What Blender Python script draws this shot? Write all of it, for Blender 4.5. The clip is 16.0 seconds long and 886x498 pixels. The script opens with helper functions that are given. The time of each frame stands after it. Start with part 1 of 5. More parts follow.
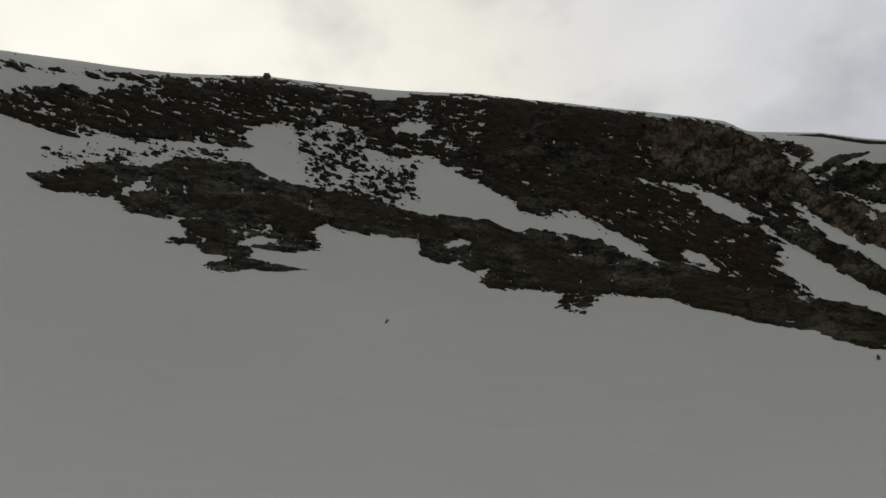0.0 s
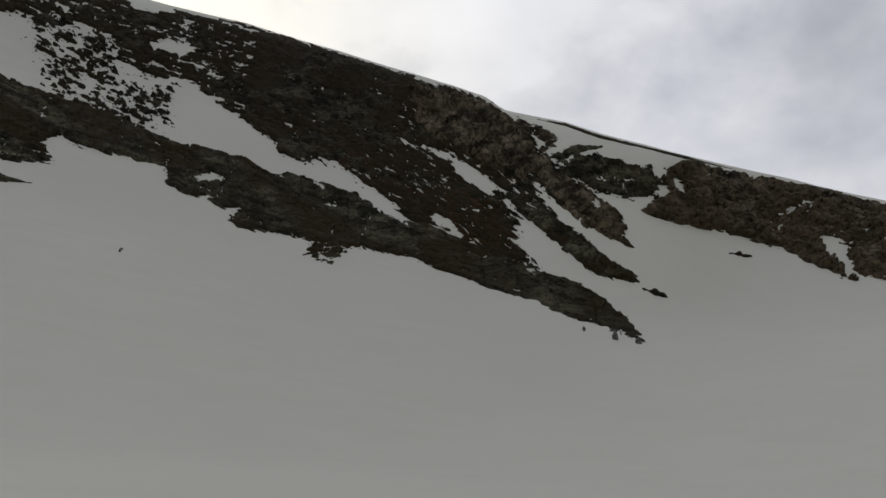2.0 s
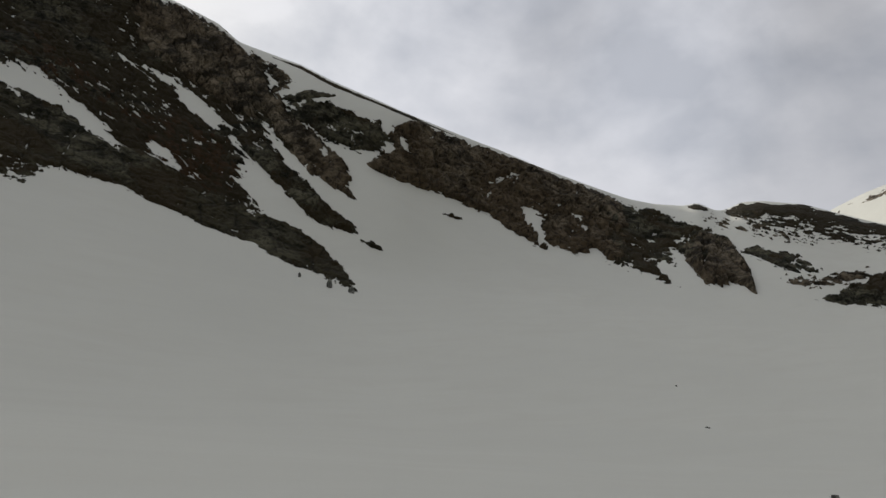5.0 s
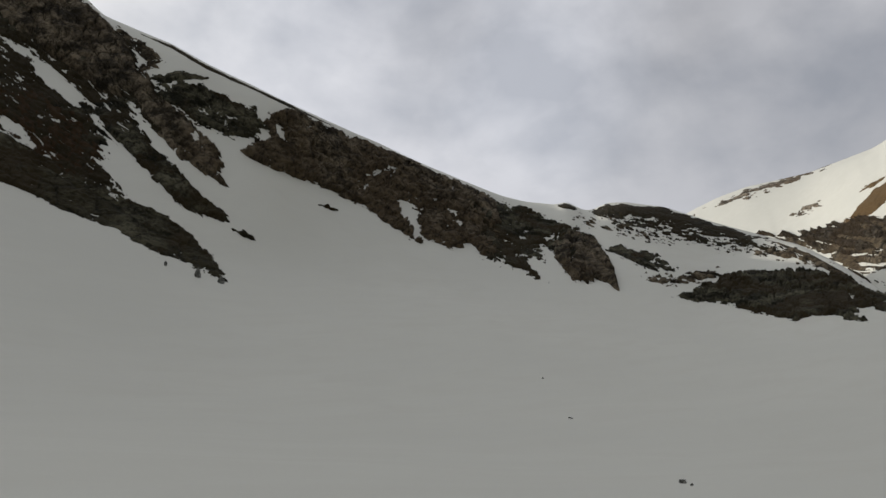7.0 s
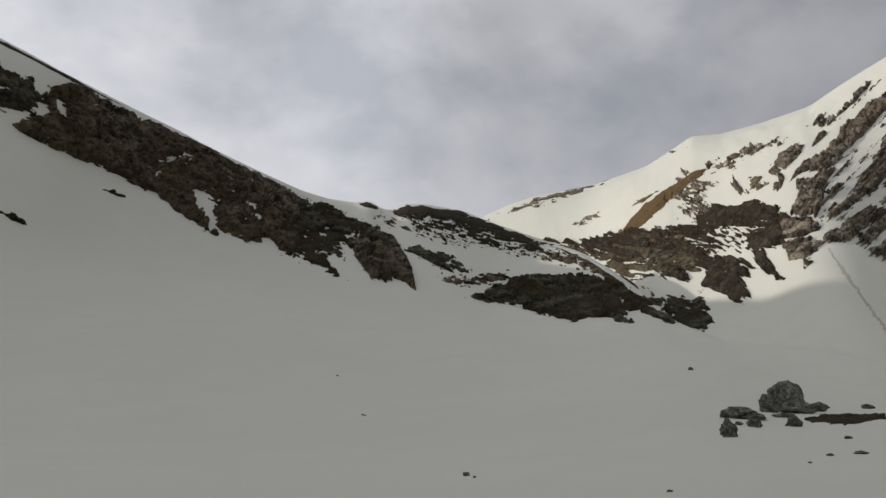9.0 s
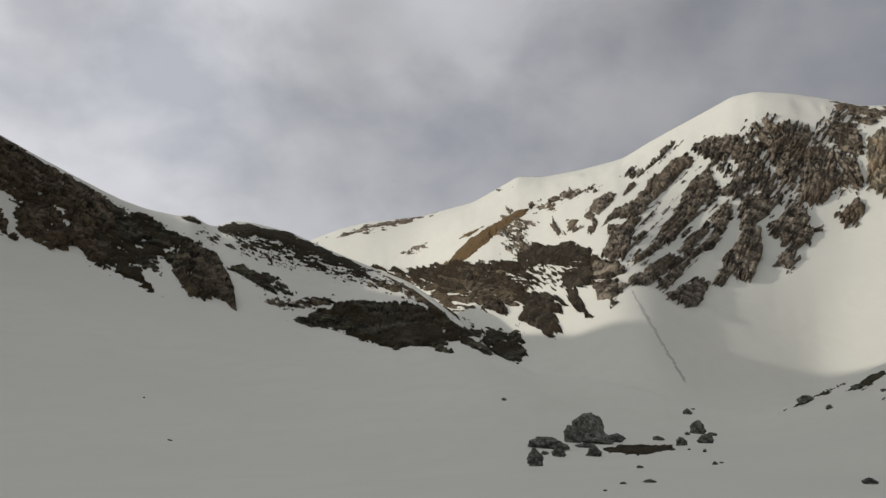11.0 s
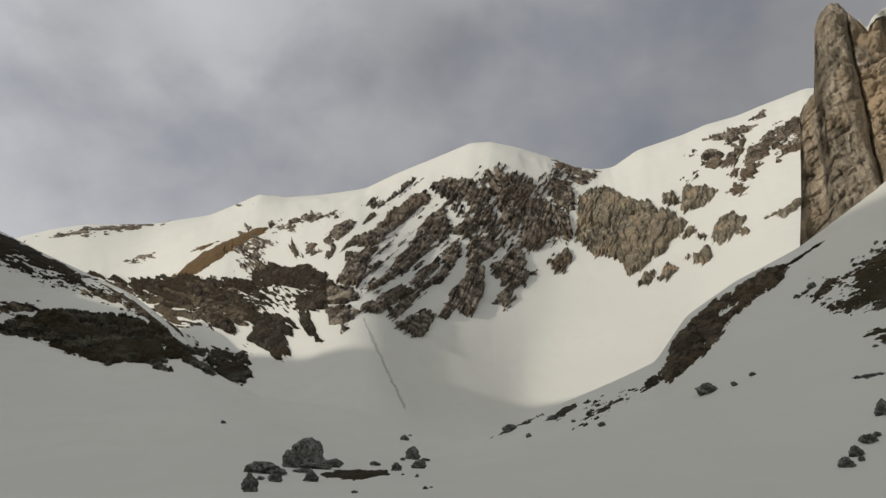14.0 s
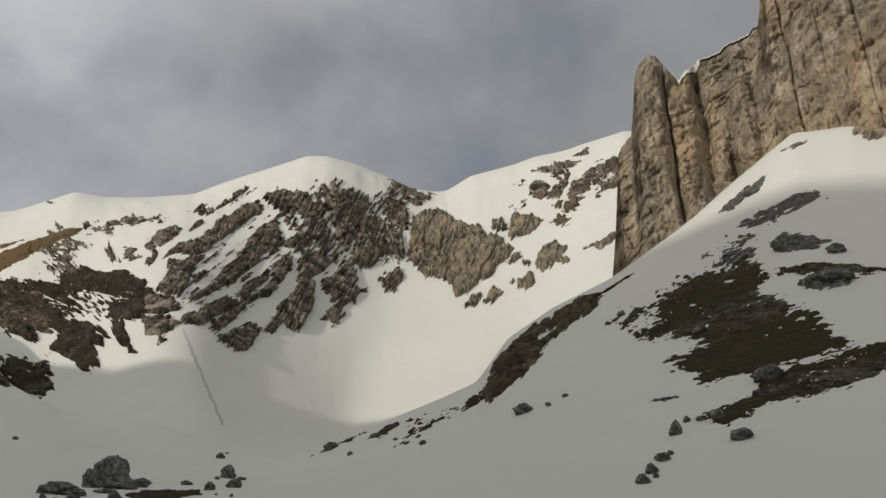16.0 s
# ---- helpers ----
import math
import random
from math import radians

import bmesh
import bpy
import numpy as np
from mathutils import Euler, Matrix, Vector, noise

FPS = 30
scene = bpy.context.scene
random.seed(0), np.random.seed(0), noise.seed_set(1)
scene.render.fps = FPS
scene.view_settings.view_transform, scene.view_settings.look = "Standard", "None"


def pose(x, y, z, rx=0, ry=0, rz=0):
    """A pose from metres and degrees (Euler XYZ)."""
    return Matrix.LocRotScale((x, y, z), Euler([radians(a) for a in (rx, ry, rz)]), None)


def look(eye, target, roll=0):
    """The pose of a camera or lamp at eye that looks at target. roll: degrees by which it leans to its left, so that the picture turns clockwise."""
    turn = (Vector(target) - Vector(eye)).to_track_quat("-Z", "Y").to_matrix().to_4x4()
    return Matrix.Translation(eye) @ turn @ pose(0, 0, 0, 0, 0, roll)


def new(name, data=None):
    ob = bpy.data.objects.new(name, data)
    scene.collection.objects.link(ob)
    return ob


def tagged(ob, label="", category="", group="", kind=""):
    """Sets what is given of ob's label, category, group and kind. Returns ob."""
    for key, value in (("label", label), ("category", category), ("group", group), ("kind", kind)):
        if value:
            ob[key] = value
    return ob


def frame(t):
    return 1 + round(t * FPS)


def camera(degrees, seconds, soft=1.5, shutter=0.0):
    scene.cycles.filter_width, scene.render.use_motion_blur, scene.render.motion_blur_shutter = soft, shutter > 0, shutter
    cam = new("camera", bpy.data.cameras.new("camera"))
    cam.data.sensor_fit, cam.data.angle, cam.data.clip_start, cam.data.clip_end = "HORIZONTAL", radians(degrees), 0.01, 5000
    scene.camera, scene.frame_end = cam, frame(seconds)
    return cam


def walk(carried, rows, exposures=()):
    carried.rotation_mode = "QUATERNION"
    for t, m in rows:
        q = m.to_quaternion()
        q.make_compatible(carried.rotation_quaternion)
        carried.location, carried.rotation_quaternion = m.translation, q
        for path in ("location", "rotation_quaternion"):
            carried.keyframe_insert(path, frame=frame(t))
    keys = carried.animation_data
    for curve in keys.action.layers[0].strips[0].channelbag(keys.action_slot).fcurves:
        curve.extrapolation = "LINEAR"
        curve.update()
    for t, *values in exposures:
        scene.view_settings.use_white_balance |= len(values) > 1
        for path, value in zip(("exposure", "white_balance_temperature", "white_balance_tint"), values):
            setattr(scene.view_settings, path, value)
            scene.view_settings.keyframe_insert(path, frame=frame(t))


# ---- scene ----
EYE_H = 1.65
cam = camera(59.12, 16.0)
ROWS = [
    (0.0, 108.54, -0.84, -0.28),
    (0.5, 107.78, -1.17, -6.30),
    (1.0, 107.01, -1.50, -11.41),
    (1.5, 106.21, -1.81, -15.46),
    (2.0, 105.30, -2.29, -19.52),
    (2.5, 104.29, -2.83, -23.96),
    (3.0, 103.31, -2.96, -28.71),
    (3.5, 102.91, -3.06, -33.22),
    (4.0, 102.65, -3.02, -36.36),
    (6.5, 102.20, -2.35, -46.58),
    (7.0, 102.19, -2.22, -49.69),
    (7.5, 102.13, -2.03, -53.14),
    (8.0, 102.03, -1.74, -56.49),
    (8.5, 102.00, -1.45, -60.38),
    (9.0, 102.46, -1.27, -64.41),
    (9.5, 103.13, -1.09, -68.42),
    (12.0, 105.59, -2.28, -82.99),
    (12.5, 106.00, -2.10, -86.26),
    (13.0, 106.39, -1.78, -89.88),
    (13.5, 106.67, -1.75, -93.61),
    (14.0, 107.03, -1.58, -97.23),
    (14.5, 107.32, -1.37, -100.55),
    (15.0, 107.64, -1.22, -104.00),
    (15.5, 108.01, -1.01, -107.10),
    (16.0, 108.54, -0.84, -109.85),
]
ARM = 0.3  # held in front of the body, which turns on the spot
walk(cam, [(t, pose(-ARM * math.sin(radians(rz)), ARM * math.cos(radians(rz)), EYE_H, rx, ry, rz)) for t, rx, ry, rz in ROWS],
     exposures=[(0.0, -0.5, 6620, 7), (1.5, -0.25, 6580, 8), (3.5, -0.15, 6580, 8), (7.0, -0.17, 6580, 8), (9.0, -0.2, 6620, 8), (16.0, -0.22, 6680, 8)])

# ---- world and sun ----
SUN_AZ, SUN_EL = -20.0, 18.2
sun_dir = Vector((math.sin(radians(SUN_AZ)) * math.cos(radians(SUN_EL)), math.cos(radians(SUN_AZ)) * math.cos(radians(SUN_EL)), math.sin(radians(SUN_EL))))


class Nodes:
    """Short hand for node trees."""

    def __init__(self, tree):
        self.tree = tree
        tree.nodes.clear()

    def add(self, kind, links=(), **values):
        n = self.tree.nodes.new(kind)
        for k, v in values.items():
            setattr(n, k, v)
        for socket, v in dict(links).items():
            if isinstance(v, bpy.types.NodeSocket):
                self.tree.links.new(v, n.inputs[socket])
            else:
                n.inputs[socket].default_value = v
        return n

    def math(self, op, a, b=0.0, c=0.0, clamp=False):
        return self.add("ShaderNodeMath", {0: a, 1: b, 2: c}, operation=op, use_clamp=clamp).outputs[0]

    def noise(self, vector, scale, detail=6.0, rough=0.6, distortion=0.0):
        n = self.add("ShaderNodeTexNoise", {"Scale": scale, "Detail": detail, "Roughness": rough, "Distortion": distortion})
        if vector is not None:
            self.tree.links.new(vector, n.inputs["Vector"])
        return n.outputs[0]

    def ramp(self, fac, stops):
        n = self.add("ShaderNodeValToRGB", {0: fac})
        els = n.color_ramp.elements
        while len(els) < len(stops):
            els.new(0.5)
        for e, (p, c) in zip(els, stops):
            e.position, e.color = p, (*c, 1.0) if len(c) == 3 else c
        return n.outputs[0]

    def mix(self, fac, a, b, blend="MIX"):
        n = self.add("ShaderNodeMix", data_type="RGBA", blend_type=blend)
        for i, v in ((0, fac), (6, a), (7, b)):
            if isinstance(v, bpy.types.NodeSocket):
                self.tree.links.new(v, n.inputs[i])
            else:
                n.inputs[i].default_value = v if i == 0 else (*v, 1.0)
        return n.outputs[2]

    def mapping(self, vector, scale=(1, 1, 1), rot=(0, 0, 0)):
        return self.add("ShaderNodeMapping", {"Vector": vector, "Scale": scale, "Rotation": rot}).outputs[0]


world = bpy.data.worlds.new("cloudy_sky")
scene.world = world
world.use_nodes = True
W = Nodes(world.node_tree)
sky = W.add("ShaderNodeTexSky", sky_type="NISHITA", sun_disc=False, sun_elevation=radians(SUN_EL), sun_rotation=radians(SUN_AZ), altitude=2000.0)
blue = W.mix(1.0, sky.outputs[0], (0.085, 0.085, 0.085), "MULTIPLY")
way = W.add("ShaderNodeTexCoord").outputs["Generated"]
toward = W.add("ShaderNodeVectorMath", {0: way, 1: sun_dir}, operation="DOT_PRODUCT").outputs["Value"]
glow = W.math("POWER", W.math("MAXIMUM", toward, 0.0), 7.0)
broad = W.math("MULTIPLY_ADD", toward, 0.5, 0.5)
puffs = W.noise(W.mapping(way, (1.0, 1.0, 1.5)), 2.9, 6.0, 0.5, 0.15)
wisps = W.noise(W.mapping(way, (1.0, 1.0, 1.3)), 7.0, 5.0, 0.5, 0.2)
shape = W.math("MULTIPLY_ADD", wisps, 0.25, W.math("MULTIPLY", puffs, 0.75))
bright = W.math("ADD", W.math("MULTIPLY_ADD", broad, 0.85, 0.13), W.math("MULTIPLY", glow, 0.45))
drift = W.add("ShaderNodeTexNoise", {"Vector": way, "Scale": 6.0, "Detail": 5.0, "Roughness": 0.55}).outputs["Color"]
bent = W.add("ShaderNodeVectorMath", {0: drift, 1: (0.2, 0.2, 0.2), 2: way}, operation="MULTIPLY_ADD").outputs[0]
bent = W.add("ShaderNodeVectorMath", {0: W.add("ShaderNodeVectorMath", {0: bent, 1: (0.1, 0.1, 0.1)}, operation="SUBTRACT").outputs[0]}, operation="NORMALIZE").outputs[0]
# cloud banks and gaps: bearing, rise, width, how much lighter
for az, el, wide, more in [(49.1, 28.1, 4.5, -0.10), (47.8, 23.2, 4.0, -0.05), (55.1, 25.3, 8.0, 0.08), (61.0, 19.8, 6.0, -0.04), (36.8, 28.5, 7.0, 0.05), (64.4, 25.9, 9.0, -0.04), (55.6, 23.3, 6.0, 0.08), (58.0, 25.3, 7.0, 0.06), (69.0, 28.6, 4.0, -0.06), (88.0, 24.8, 9.0, -0.04), (48.9, 26.9, 3.0, -0.05), (67.3, 29.3, 4.0, -0.06), (82.2, 29.1, 6.0, 0.06), (95.6, 33.3, 5.0, -0.06), (107.6, 28.7, 8.0, -0.04), (94.9, 33.7, 5.0, -0.05), (104.4, 31.4, 7.0, 0.07), (121.8, 31.6, 5.0, -0.02), (83.8, 27.5, 6.0, -0.02)]:
    to = (math.sin(radians(az)) * math.cos(radians(el)), math.cos(radians(az)) * math.cos(radians(el)), math.sin(radians(el)))
    near = W.math("MAXIMUM", W.add("ShaderNodeVectorMath", {0: bent, 1: to}, operation="DOT_PRODUCT").outputs["Value"], 0.0)
    bright = W.math("MULTIPLY_ADD", W.math("POWER", near, 1.4 / radians(wide) ** 2), more, bright)
lit = W.math("MULTIPLY", bright, W.math("MULTIPLY_ADD", W.ramp(shape, [(0.36, (0, 0, 0)), (0.62, (1, 1, 1))]), 0.22, 0.88))
tone = W.mix(W.ramp(glow, [(0.0, (0, 0, 0)), (0.5, (1, 1, 1))]), (0.96, 0.972, 1.06), (1.0, 0.965, 0.90))
cloud = W.mix(1.0, tone, lit, "MULTIPLY")
cover = W.ramp(shape, [(0.36, (0.72, 0.72, 0.72)), (0.50, (1, 1, 1))])
W.add("ShaderNodeOutputWorld", {"Surface": W.add("ShaderNodeBackground", {"Color": W.mix(cover, blue, cloud), "Strength": 1.0}).outputs[0]})

sun = new("sun", bpy.data.lights.new("sun", "SUN"))
sun.data.energy, sun.data.angle, sun.data.color = 2.9, radians(1.1), (1.0, 0.925, 0.855)
sun.matrix_world = look((0, 0, 0), -sun_dir)


# ---- materials ----
def material(name):
    m = bpy.data.materials.new(name)
    m.use_nodes = True
    n = Nodes(m.node_tree)
    return m, n, n.add("ShaderNodeTexCoord").outputs["Object"]


def finish(n, colour, roughness, height=None, bump=0.5, distance=0.3, **more):
    p = n.add("ShaderNodeBsdfPrincipled", {"Base Color": colour, "Roughness": roughness, **more})
    if height is not None:
        b = n.add("ShaderNodeBump", {"Height": height, "Strength": bump, "Distance": distance})
        n.tree.links.new(b.outputs[0], p.inputs["Normal"])
    n.add("ShaderNodeOutputMaterial", {"Surface": p.outputs[0]})


def snow_material():
    m, n, co = material("snow")
    big = n.noise(co, 0.012, 5.0, 0.55)
    drift = n.noise(n.mapping(co, (0.05, 0.13, 0.1), (0, 0, 0.5)), 1.0, 6.0, 0.55, 0.5)
    fine = n.noise(co, 1.3, 5.0, 0.6)
    dust = n.mix(n.ramp(drift, [(0.42, (0, 0, 0)), (0.75, (0.35, 0.35, 0.35))]), (0.538, 0.540, 0.486), (0.455, 0.443, 0.387))
    colour = n.mix(n.ramp(big, [(0.35, (0, 0, 0)), (0.7, (1, 1, 1))]), dust, (0.513, 0.516, 0.465))
    height = n.math("ADD", n.math("MULTIPLY", drift, 0.8), n.math("MULTIPLY", fine, 0.12))
    finish(n, colour, 0.75, height, 0.22, 0.6)
    return m


def rock_material(name, dark, light, warm, snow_bits=0.0, scale=1.0, stretch=(1, 1, 1), grass=None, grass_amount=0.0, joints=0.6, stains=0.0, pits=0.8):
    """Weathered rock; snow lies where the stone is flat enough, grass between."""
    m, n, co = material(name)
    co2 = n.mapping(co, stretch)
    big = n.noise(co2, 0.05 * scale, 6.0, 0.6, 0.4)
    mid = n.noise(co2, 0.35 * scale, 6.0, 0.65)
    fine = n.noise(co, 1.6 * scale, 5.0, 0.7)
    crack = n.add("ShaderNodeTexVoronoi", {"Vector": co2, "Scale": 0.22 * scale}, feature="DISTANCE_TO_EDGE").outputs[0]
    c = n.mix(n.ramp(mid, [(0.43, (0, 0, 0)), (0.60, (1, 1, 1))]), dark, light)
    c = n.mix(n.ramp(big, [(0.44, (0, 0, 0)), (0.60, (0.85, 0.85, 0.85))]), c, warm)
    c = n.mix(n.ramp(fine, [(0.36, (pits,) * 3), (0.53, (0, 0, 0))]), c, tuple(v * 0.45 for v in dark))
    c = n.mix(n.ramp(crack, [(0.0, (joints,) * 3), (0.05, (0, 0, 0))]), c, tuple(v * 0.4 for v in dark))
    if stains:
        run = n.noise(n.mapping(co, (0.16, 0.16, 0.012)), 1.0, 5.0, 0.6, 0.3)
        c = n.mix(n.ramp(run, [(0.42, (stains,) * 3), (0.56, (0, 0, 0))]), c, tuple(v * 0.75 for v in dark))
        gold = n.noise(n.mapping(co, (0.05, 0.05, 0.03)), 1.0, 4.0, 0.55, 0.4)
        c = n.mix(n.ramp(gold, [(0.56, (0, 0, 0)), (0.68, (stains,) * 3)]), c, (0.39, 0.29, 0.18))
    if grass:
        g = n.mix(fine, grass, tuple(v * 1.7 for v in grass))
        c = n.mix(n.ramp(n.noise(co, 0.028, 7.0, 0.62, 0.3), [(0.62 - grass_amount * 0.4, (0, 0, 0)), (0.68 - grass_amount * 0.4, (1, 1, 1))]), c, g)
    if snow_bits:
        up = n.add("ShaderNodeSeparateXYZ", {0: n.add("ShaderNodeNewGeometry").outputs["Normal"]}).outputs[2]
        s = n.math("ADD", n.math("MULTIPLY", up, 0.7), n.math("MULTIPLY_ADD", fine, 0.5, n.math("MULTIPLY", mid, 0.6)))
        c = n.mix(n.ramp(s, [(1.12 - snow_bits * 0.3, (0, 0, 0)), (1.16 - snow_bits * 0.3, (1, 1, 1))]), c, (0.68, 0.68, 0.64))
    h = n.math("ADD", n.math("MULTIPLY", mid, 1.0), n.math("MULTIPLY", fine, 0.35))
    h = n.math("ADD", h, n.math("MULTIPLY", n.math("MINIMUM", crack, 0.1), 3.0))
    finish(n, c, 0.92, h, 0.9, 0.9 / scale, **{"Specular IOR Level": 0.12})
    return m


SNOW = snow_material()
DARK_ROCK = rock_material("dark_rock", (0.013, 0.0128, 0.007), (0.105, 0.099, 0.066), (0.036, 0.031, 0.016), 0.0, 0.28, (1, 1, 1), (0.021, 0.016, 0.0075), 0.32)
TURF_ROCK = rock_material("turf_and_rock", (0.011, 0.0106, 0.006), (0.082, 0.076, 0.05), (0.028, 0.022, 0.011), 0.0, 0.28, (1, 1, 1), (0.0195, 0.0155, 0.0078), 0.45)
BROWN_ROCK = rock_material("brown_rock", (0.022, 0.018, 0.011), (0.18, 0.148, 0.102), (0.085, 0.063, 0.037), 0.0, 0.28)
FACE_ROCK = rock_material("face_rock", (0.05, 0.042, 0.032), (0.29, 0.25, 0.195), (0.15, 0.115, 0.078), 0.398, 0.25)
LIMESTONE = rock_material("limestone", (0.17, 0.145, 0.108), (0.40, 0.345, 0.265), (0.41, 0.315, 0.205), 0.1, 0.5, (1.3, 1.3, 0.6), joints=0.2, stains=0.5, pits=0.4)
MEADOW = rock_material("dead_grass", (0.026, 0.023, 0.013), (0.12, 0.112, 0.08), (0.056, 0.036, 0.014), 0.0, 1.1, (1, 1, 1), (0.024, 0.0205, 0.009), 0.42)
RUST_GRASS = rock_material("rust_grass", (0.07, 0.047, 0.025), (0.13, 0.09, 0.05), (0.085, 0.056, 0.028), 0.0, 0.6, (1, 1, 1), (0.078, 0.051, 0.024), 0.7)
LIMESTONE_FAR = rock_material("far_limestone", (0.105, 0.092, 0.067), (0.32, 0.282, 0.21), (0.27, 0.222, 0.15), 0.12, 0.3, (2.0, 2.0, 0.4), joints=0.15, stains=0.6, pits=0.35)
STONY = rock_material("stony_ground", (0.055, 0.054, 0.047), (0.19, 0.188, 0.17), (0.11, 0.108, 0.094), 0.0, 2.0)
RUST_TURF = rock_material("rust_turf", (0.014, 0.010, 0.006), (0.07, 0.05, 0.03), (0.036, 0.022, 0.011), 0.0, 0.5, (1, 1, 1), (0.028, 0.017, 0.008), 0.6)
SLOPE_ROCK = rock_material("slope_rock", (0.017, 0.013, 0.008), (0.075, 0.063, 0.045), (0.038, 0.026, 0.014), 0.385, 0.25)
BOULDER = rock_material("boulder_rock", (0.075, 0.077, 0.068), (0.26, 0.26, 0.235), (0.165, 0.165, 0.145), 0.0, 2.6)
DEBRIS = rock_material("dirty_snow", (0.40, 0.395, 0.365), (0.54, 0.54, 0.50), (0.48, 0.475, 0.44), 0.0, 3.0)


# ---- noise on arrays ----
def lattice(ix, iy, seed):
    h = (ix.astype(np.int64) * 374761393 + iy.astype(np.int64) * 668265263 + seed * 1442695041) & 0xFFFFFFFF
    h = ((h ^ (h >> 13)) * 1274126177) & 0xFFFFFFFF
    return ((h ^ (h >> 16)) & 0xFFFF) / 32767.5 - 1.0


def value_noise(x, y, seed):
    ix, iy = np.floor(x), np.floor(y)
    u, v = x - ix, y - iy
    u, v = u * u * u * (u * (u * 6 - 15) + 10), v * v * v * (v * (v * 6 - 15) + 10)
    a, b = lattice(ix, iy, seed), lattice(ix + 1, iy, seed)
    c, d = lattice(ix, iy + 1, seed), lattice(ix + 1, iy + 1, seed)
    return (a + (b - a) * u) * (1 - v) + (c + (d - c) * u) * v


def fbm(x, y, seed, octaves=5, gain=0.55):
    total, amp, norm = 0.0, 1.0, 0.0
    for k in range(octaves):
        total = total + amp * value_noise(x * 2.03 ** k + 17.3 * k, y * 2.03 ** k - 9.1 * k, seed + k)
        norm, amp = norm + amp, amp * gain
    return total / norm


def ridged(x, y, seed, octaves=5, gain=0.5):
    total, amp, norm = 0.0, 1.0, 0.0
    for k in range(octaves):
        total = total + amp * (1 - 2 * np.abs(value_noise(x * 2.1 ** k + 5.7 * k, y * 2.1 ** k + 3.3 * k, seed + k)))
        norm, amp = norm + amp, amp * gain
    return total / norm


def crevices(x, y, seed, width=0.06, octaves=2):
    """Thin lines, 1 on the line and 0 off it."""
    total = 0.0
    for k in range(octaves):
        n = value_noise(x * 1.9 ** k + 3.1 * k, y * 1.9 ** k, seed + k) + 0.35 * value_noise(x * 3.7 * 1.9 ** k, y * 3.7 * 1.9 ** k, seed + 20 + k)
        total = np.maximum(total, np.exp(-(n / width) ** 2) * (1 - 0.25 * k))
    return total


def terrace(v, step):
    q = v / step
    i = np.floor(q)
    f = q - i
    return (i + np.clip((f - 0.35) / 0.3, 0, 1)) * step


# ---- the lie of the land: bearing (clockwise from the first heading), rise seen from the eye, distance ----
CREST_NEAR = [(-33.3, 27.9), (-28.6, 28.5), (-21.9, 29.1), (-14.7, 30), (-9.2, 30), (-3.7, 29.9), (2.4, 29.8), (9.8, 28.9), (16.4, 27.7), (19.2, 27.1), (21.8, 26.4), (23.3, 25.48), (25.5, 25.08), (28.1, 24.58), (30.8, 23.68), (34, 22.78), (37.1, 21.78), (40, 20.88), (43.8, 19.68), (47.8, 18.18), (51.8, 16.78), (53.6, 16.18), (55.4, 15.78), (57.5, 15.6), (58.4, 15.8), (59.6, 15.2), (60.3, 15.2), (61.4, 15.7), (62.8, 15.7), (65.4, 15.3), (67.1, 14.7), (68.8, 14.1), (70.9, 13.4), (72.4, 12.9), (74.3, 12.3), (76.5, 11), (78.7, 9.3)]
MORAINE = [(100.6, 3.7), (105.8, 6.1), (109.8, 7.8), (112.2, 8.9), (114.5, 12), (117.9, 14.2), (122.2, 16.2), (127.7, 19.6), (131.6, 22.3), (135.8, 24.9), (139.5, 24.7), (141.8, 24)]
CREST_FAR = [(67.4, 15.0), (69.2, 15.8), (71.1, 16.4), (73.1, 16.7), (75.1, 17.0), (77.1, 17.6), (79.2, 18.2), (81.2, 19.3), (82.6, 20.1), (84.7, 20.1), (87.3, 20.5), (90.6, 21.2), (92.5, 22.2), (94.3, 23.0), (96.5, 23.9), (98.7, 24.8), (100.3, 24.9), (102.4, 24.5), (104.8, 23.8), (107.2, 22.9), (108.8, 22.7), (109.8, 22.8), (111.7, 23.9), (115.2, 24.7), (116.8, 25.2), (119.0, 25.5), (121.0, 26.0), (123.9, 26.6)]
FOOT_FAR = [(78.7, 8.9), (83.4, 7), (85.8, 8.7), (89.9, 11.3), (95.2, 10.4), (99.2, 12.5), (102.4, 13.5), (107.1, 17.3), (110.8, 15.3), (111.3, 14.5), (116.2, 16.3), (122.4, 18.8)]
AROUND = [(150, 23), (165, 19), (200, 13), (260, 12), (305, 20)]
near_rise = CREST_NEAR + [(81.0, 7.2), (84.0, 5.8), (90, 5.2), (96, 3.6), (99, 3.3)] + MORAINE + AROUND
near_far = [(-33, 535), (0, 545), (12, 530), (22, 480), (29, 412), (36, 405), (43, 490), (50, 550), (55, 580), (62, 600), (70, 640), (74, 570), (78.7, 430), (82, 340), (90, 285), (96, 245), (101, 200), (112, 195), (122, 235), (136, 240), (150, 240), (200, 320), (260, 400), (305, 460)]
apron_rise = [(-33, 0.2), (0, -0.5), (20, -1.2), (60, -1.8), (90, -1.5), (105, -1.0), (125, 0.0), (145, 1.2), (200, -1), (260, -1)]
foot_rise = [(-33, 16), (0, 14.5), (20, 12), (37, 9.5), (50, 8.5), (60, 7.5), (70, 6.5), (80, 5.6), (90, 3.0), (98, 1.4), (105, 2.2), (112, 4.2), (122, 8.0), (135, 11.5), (147, 12), (200, 6), (260, 6)]
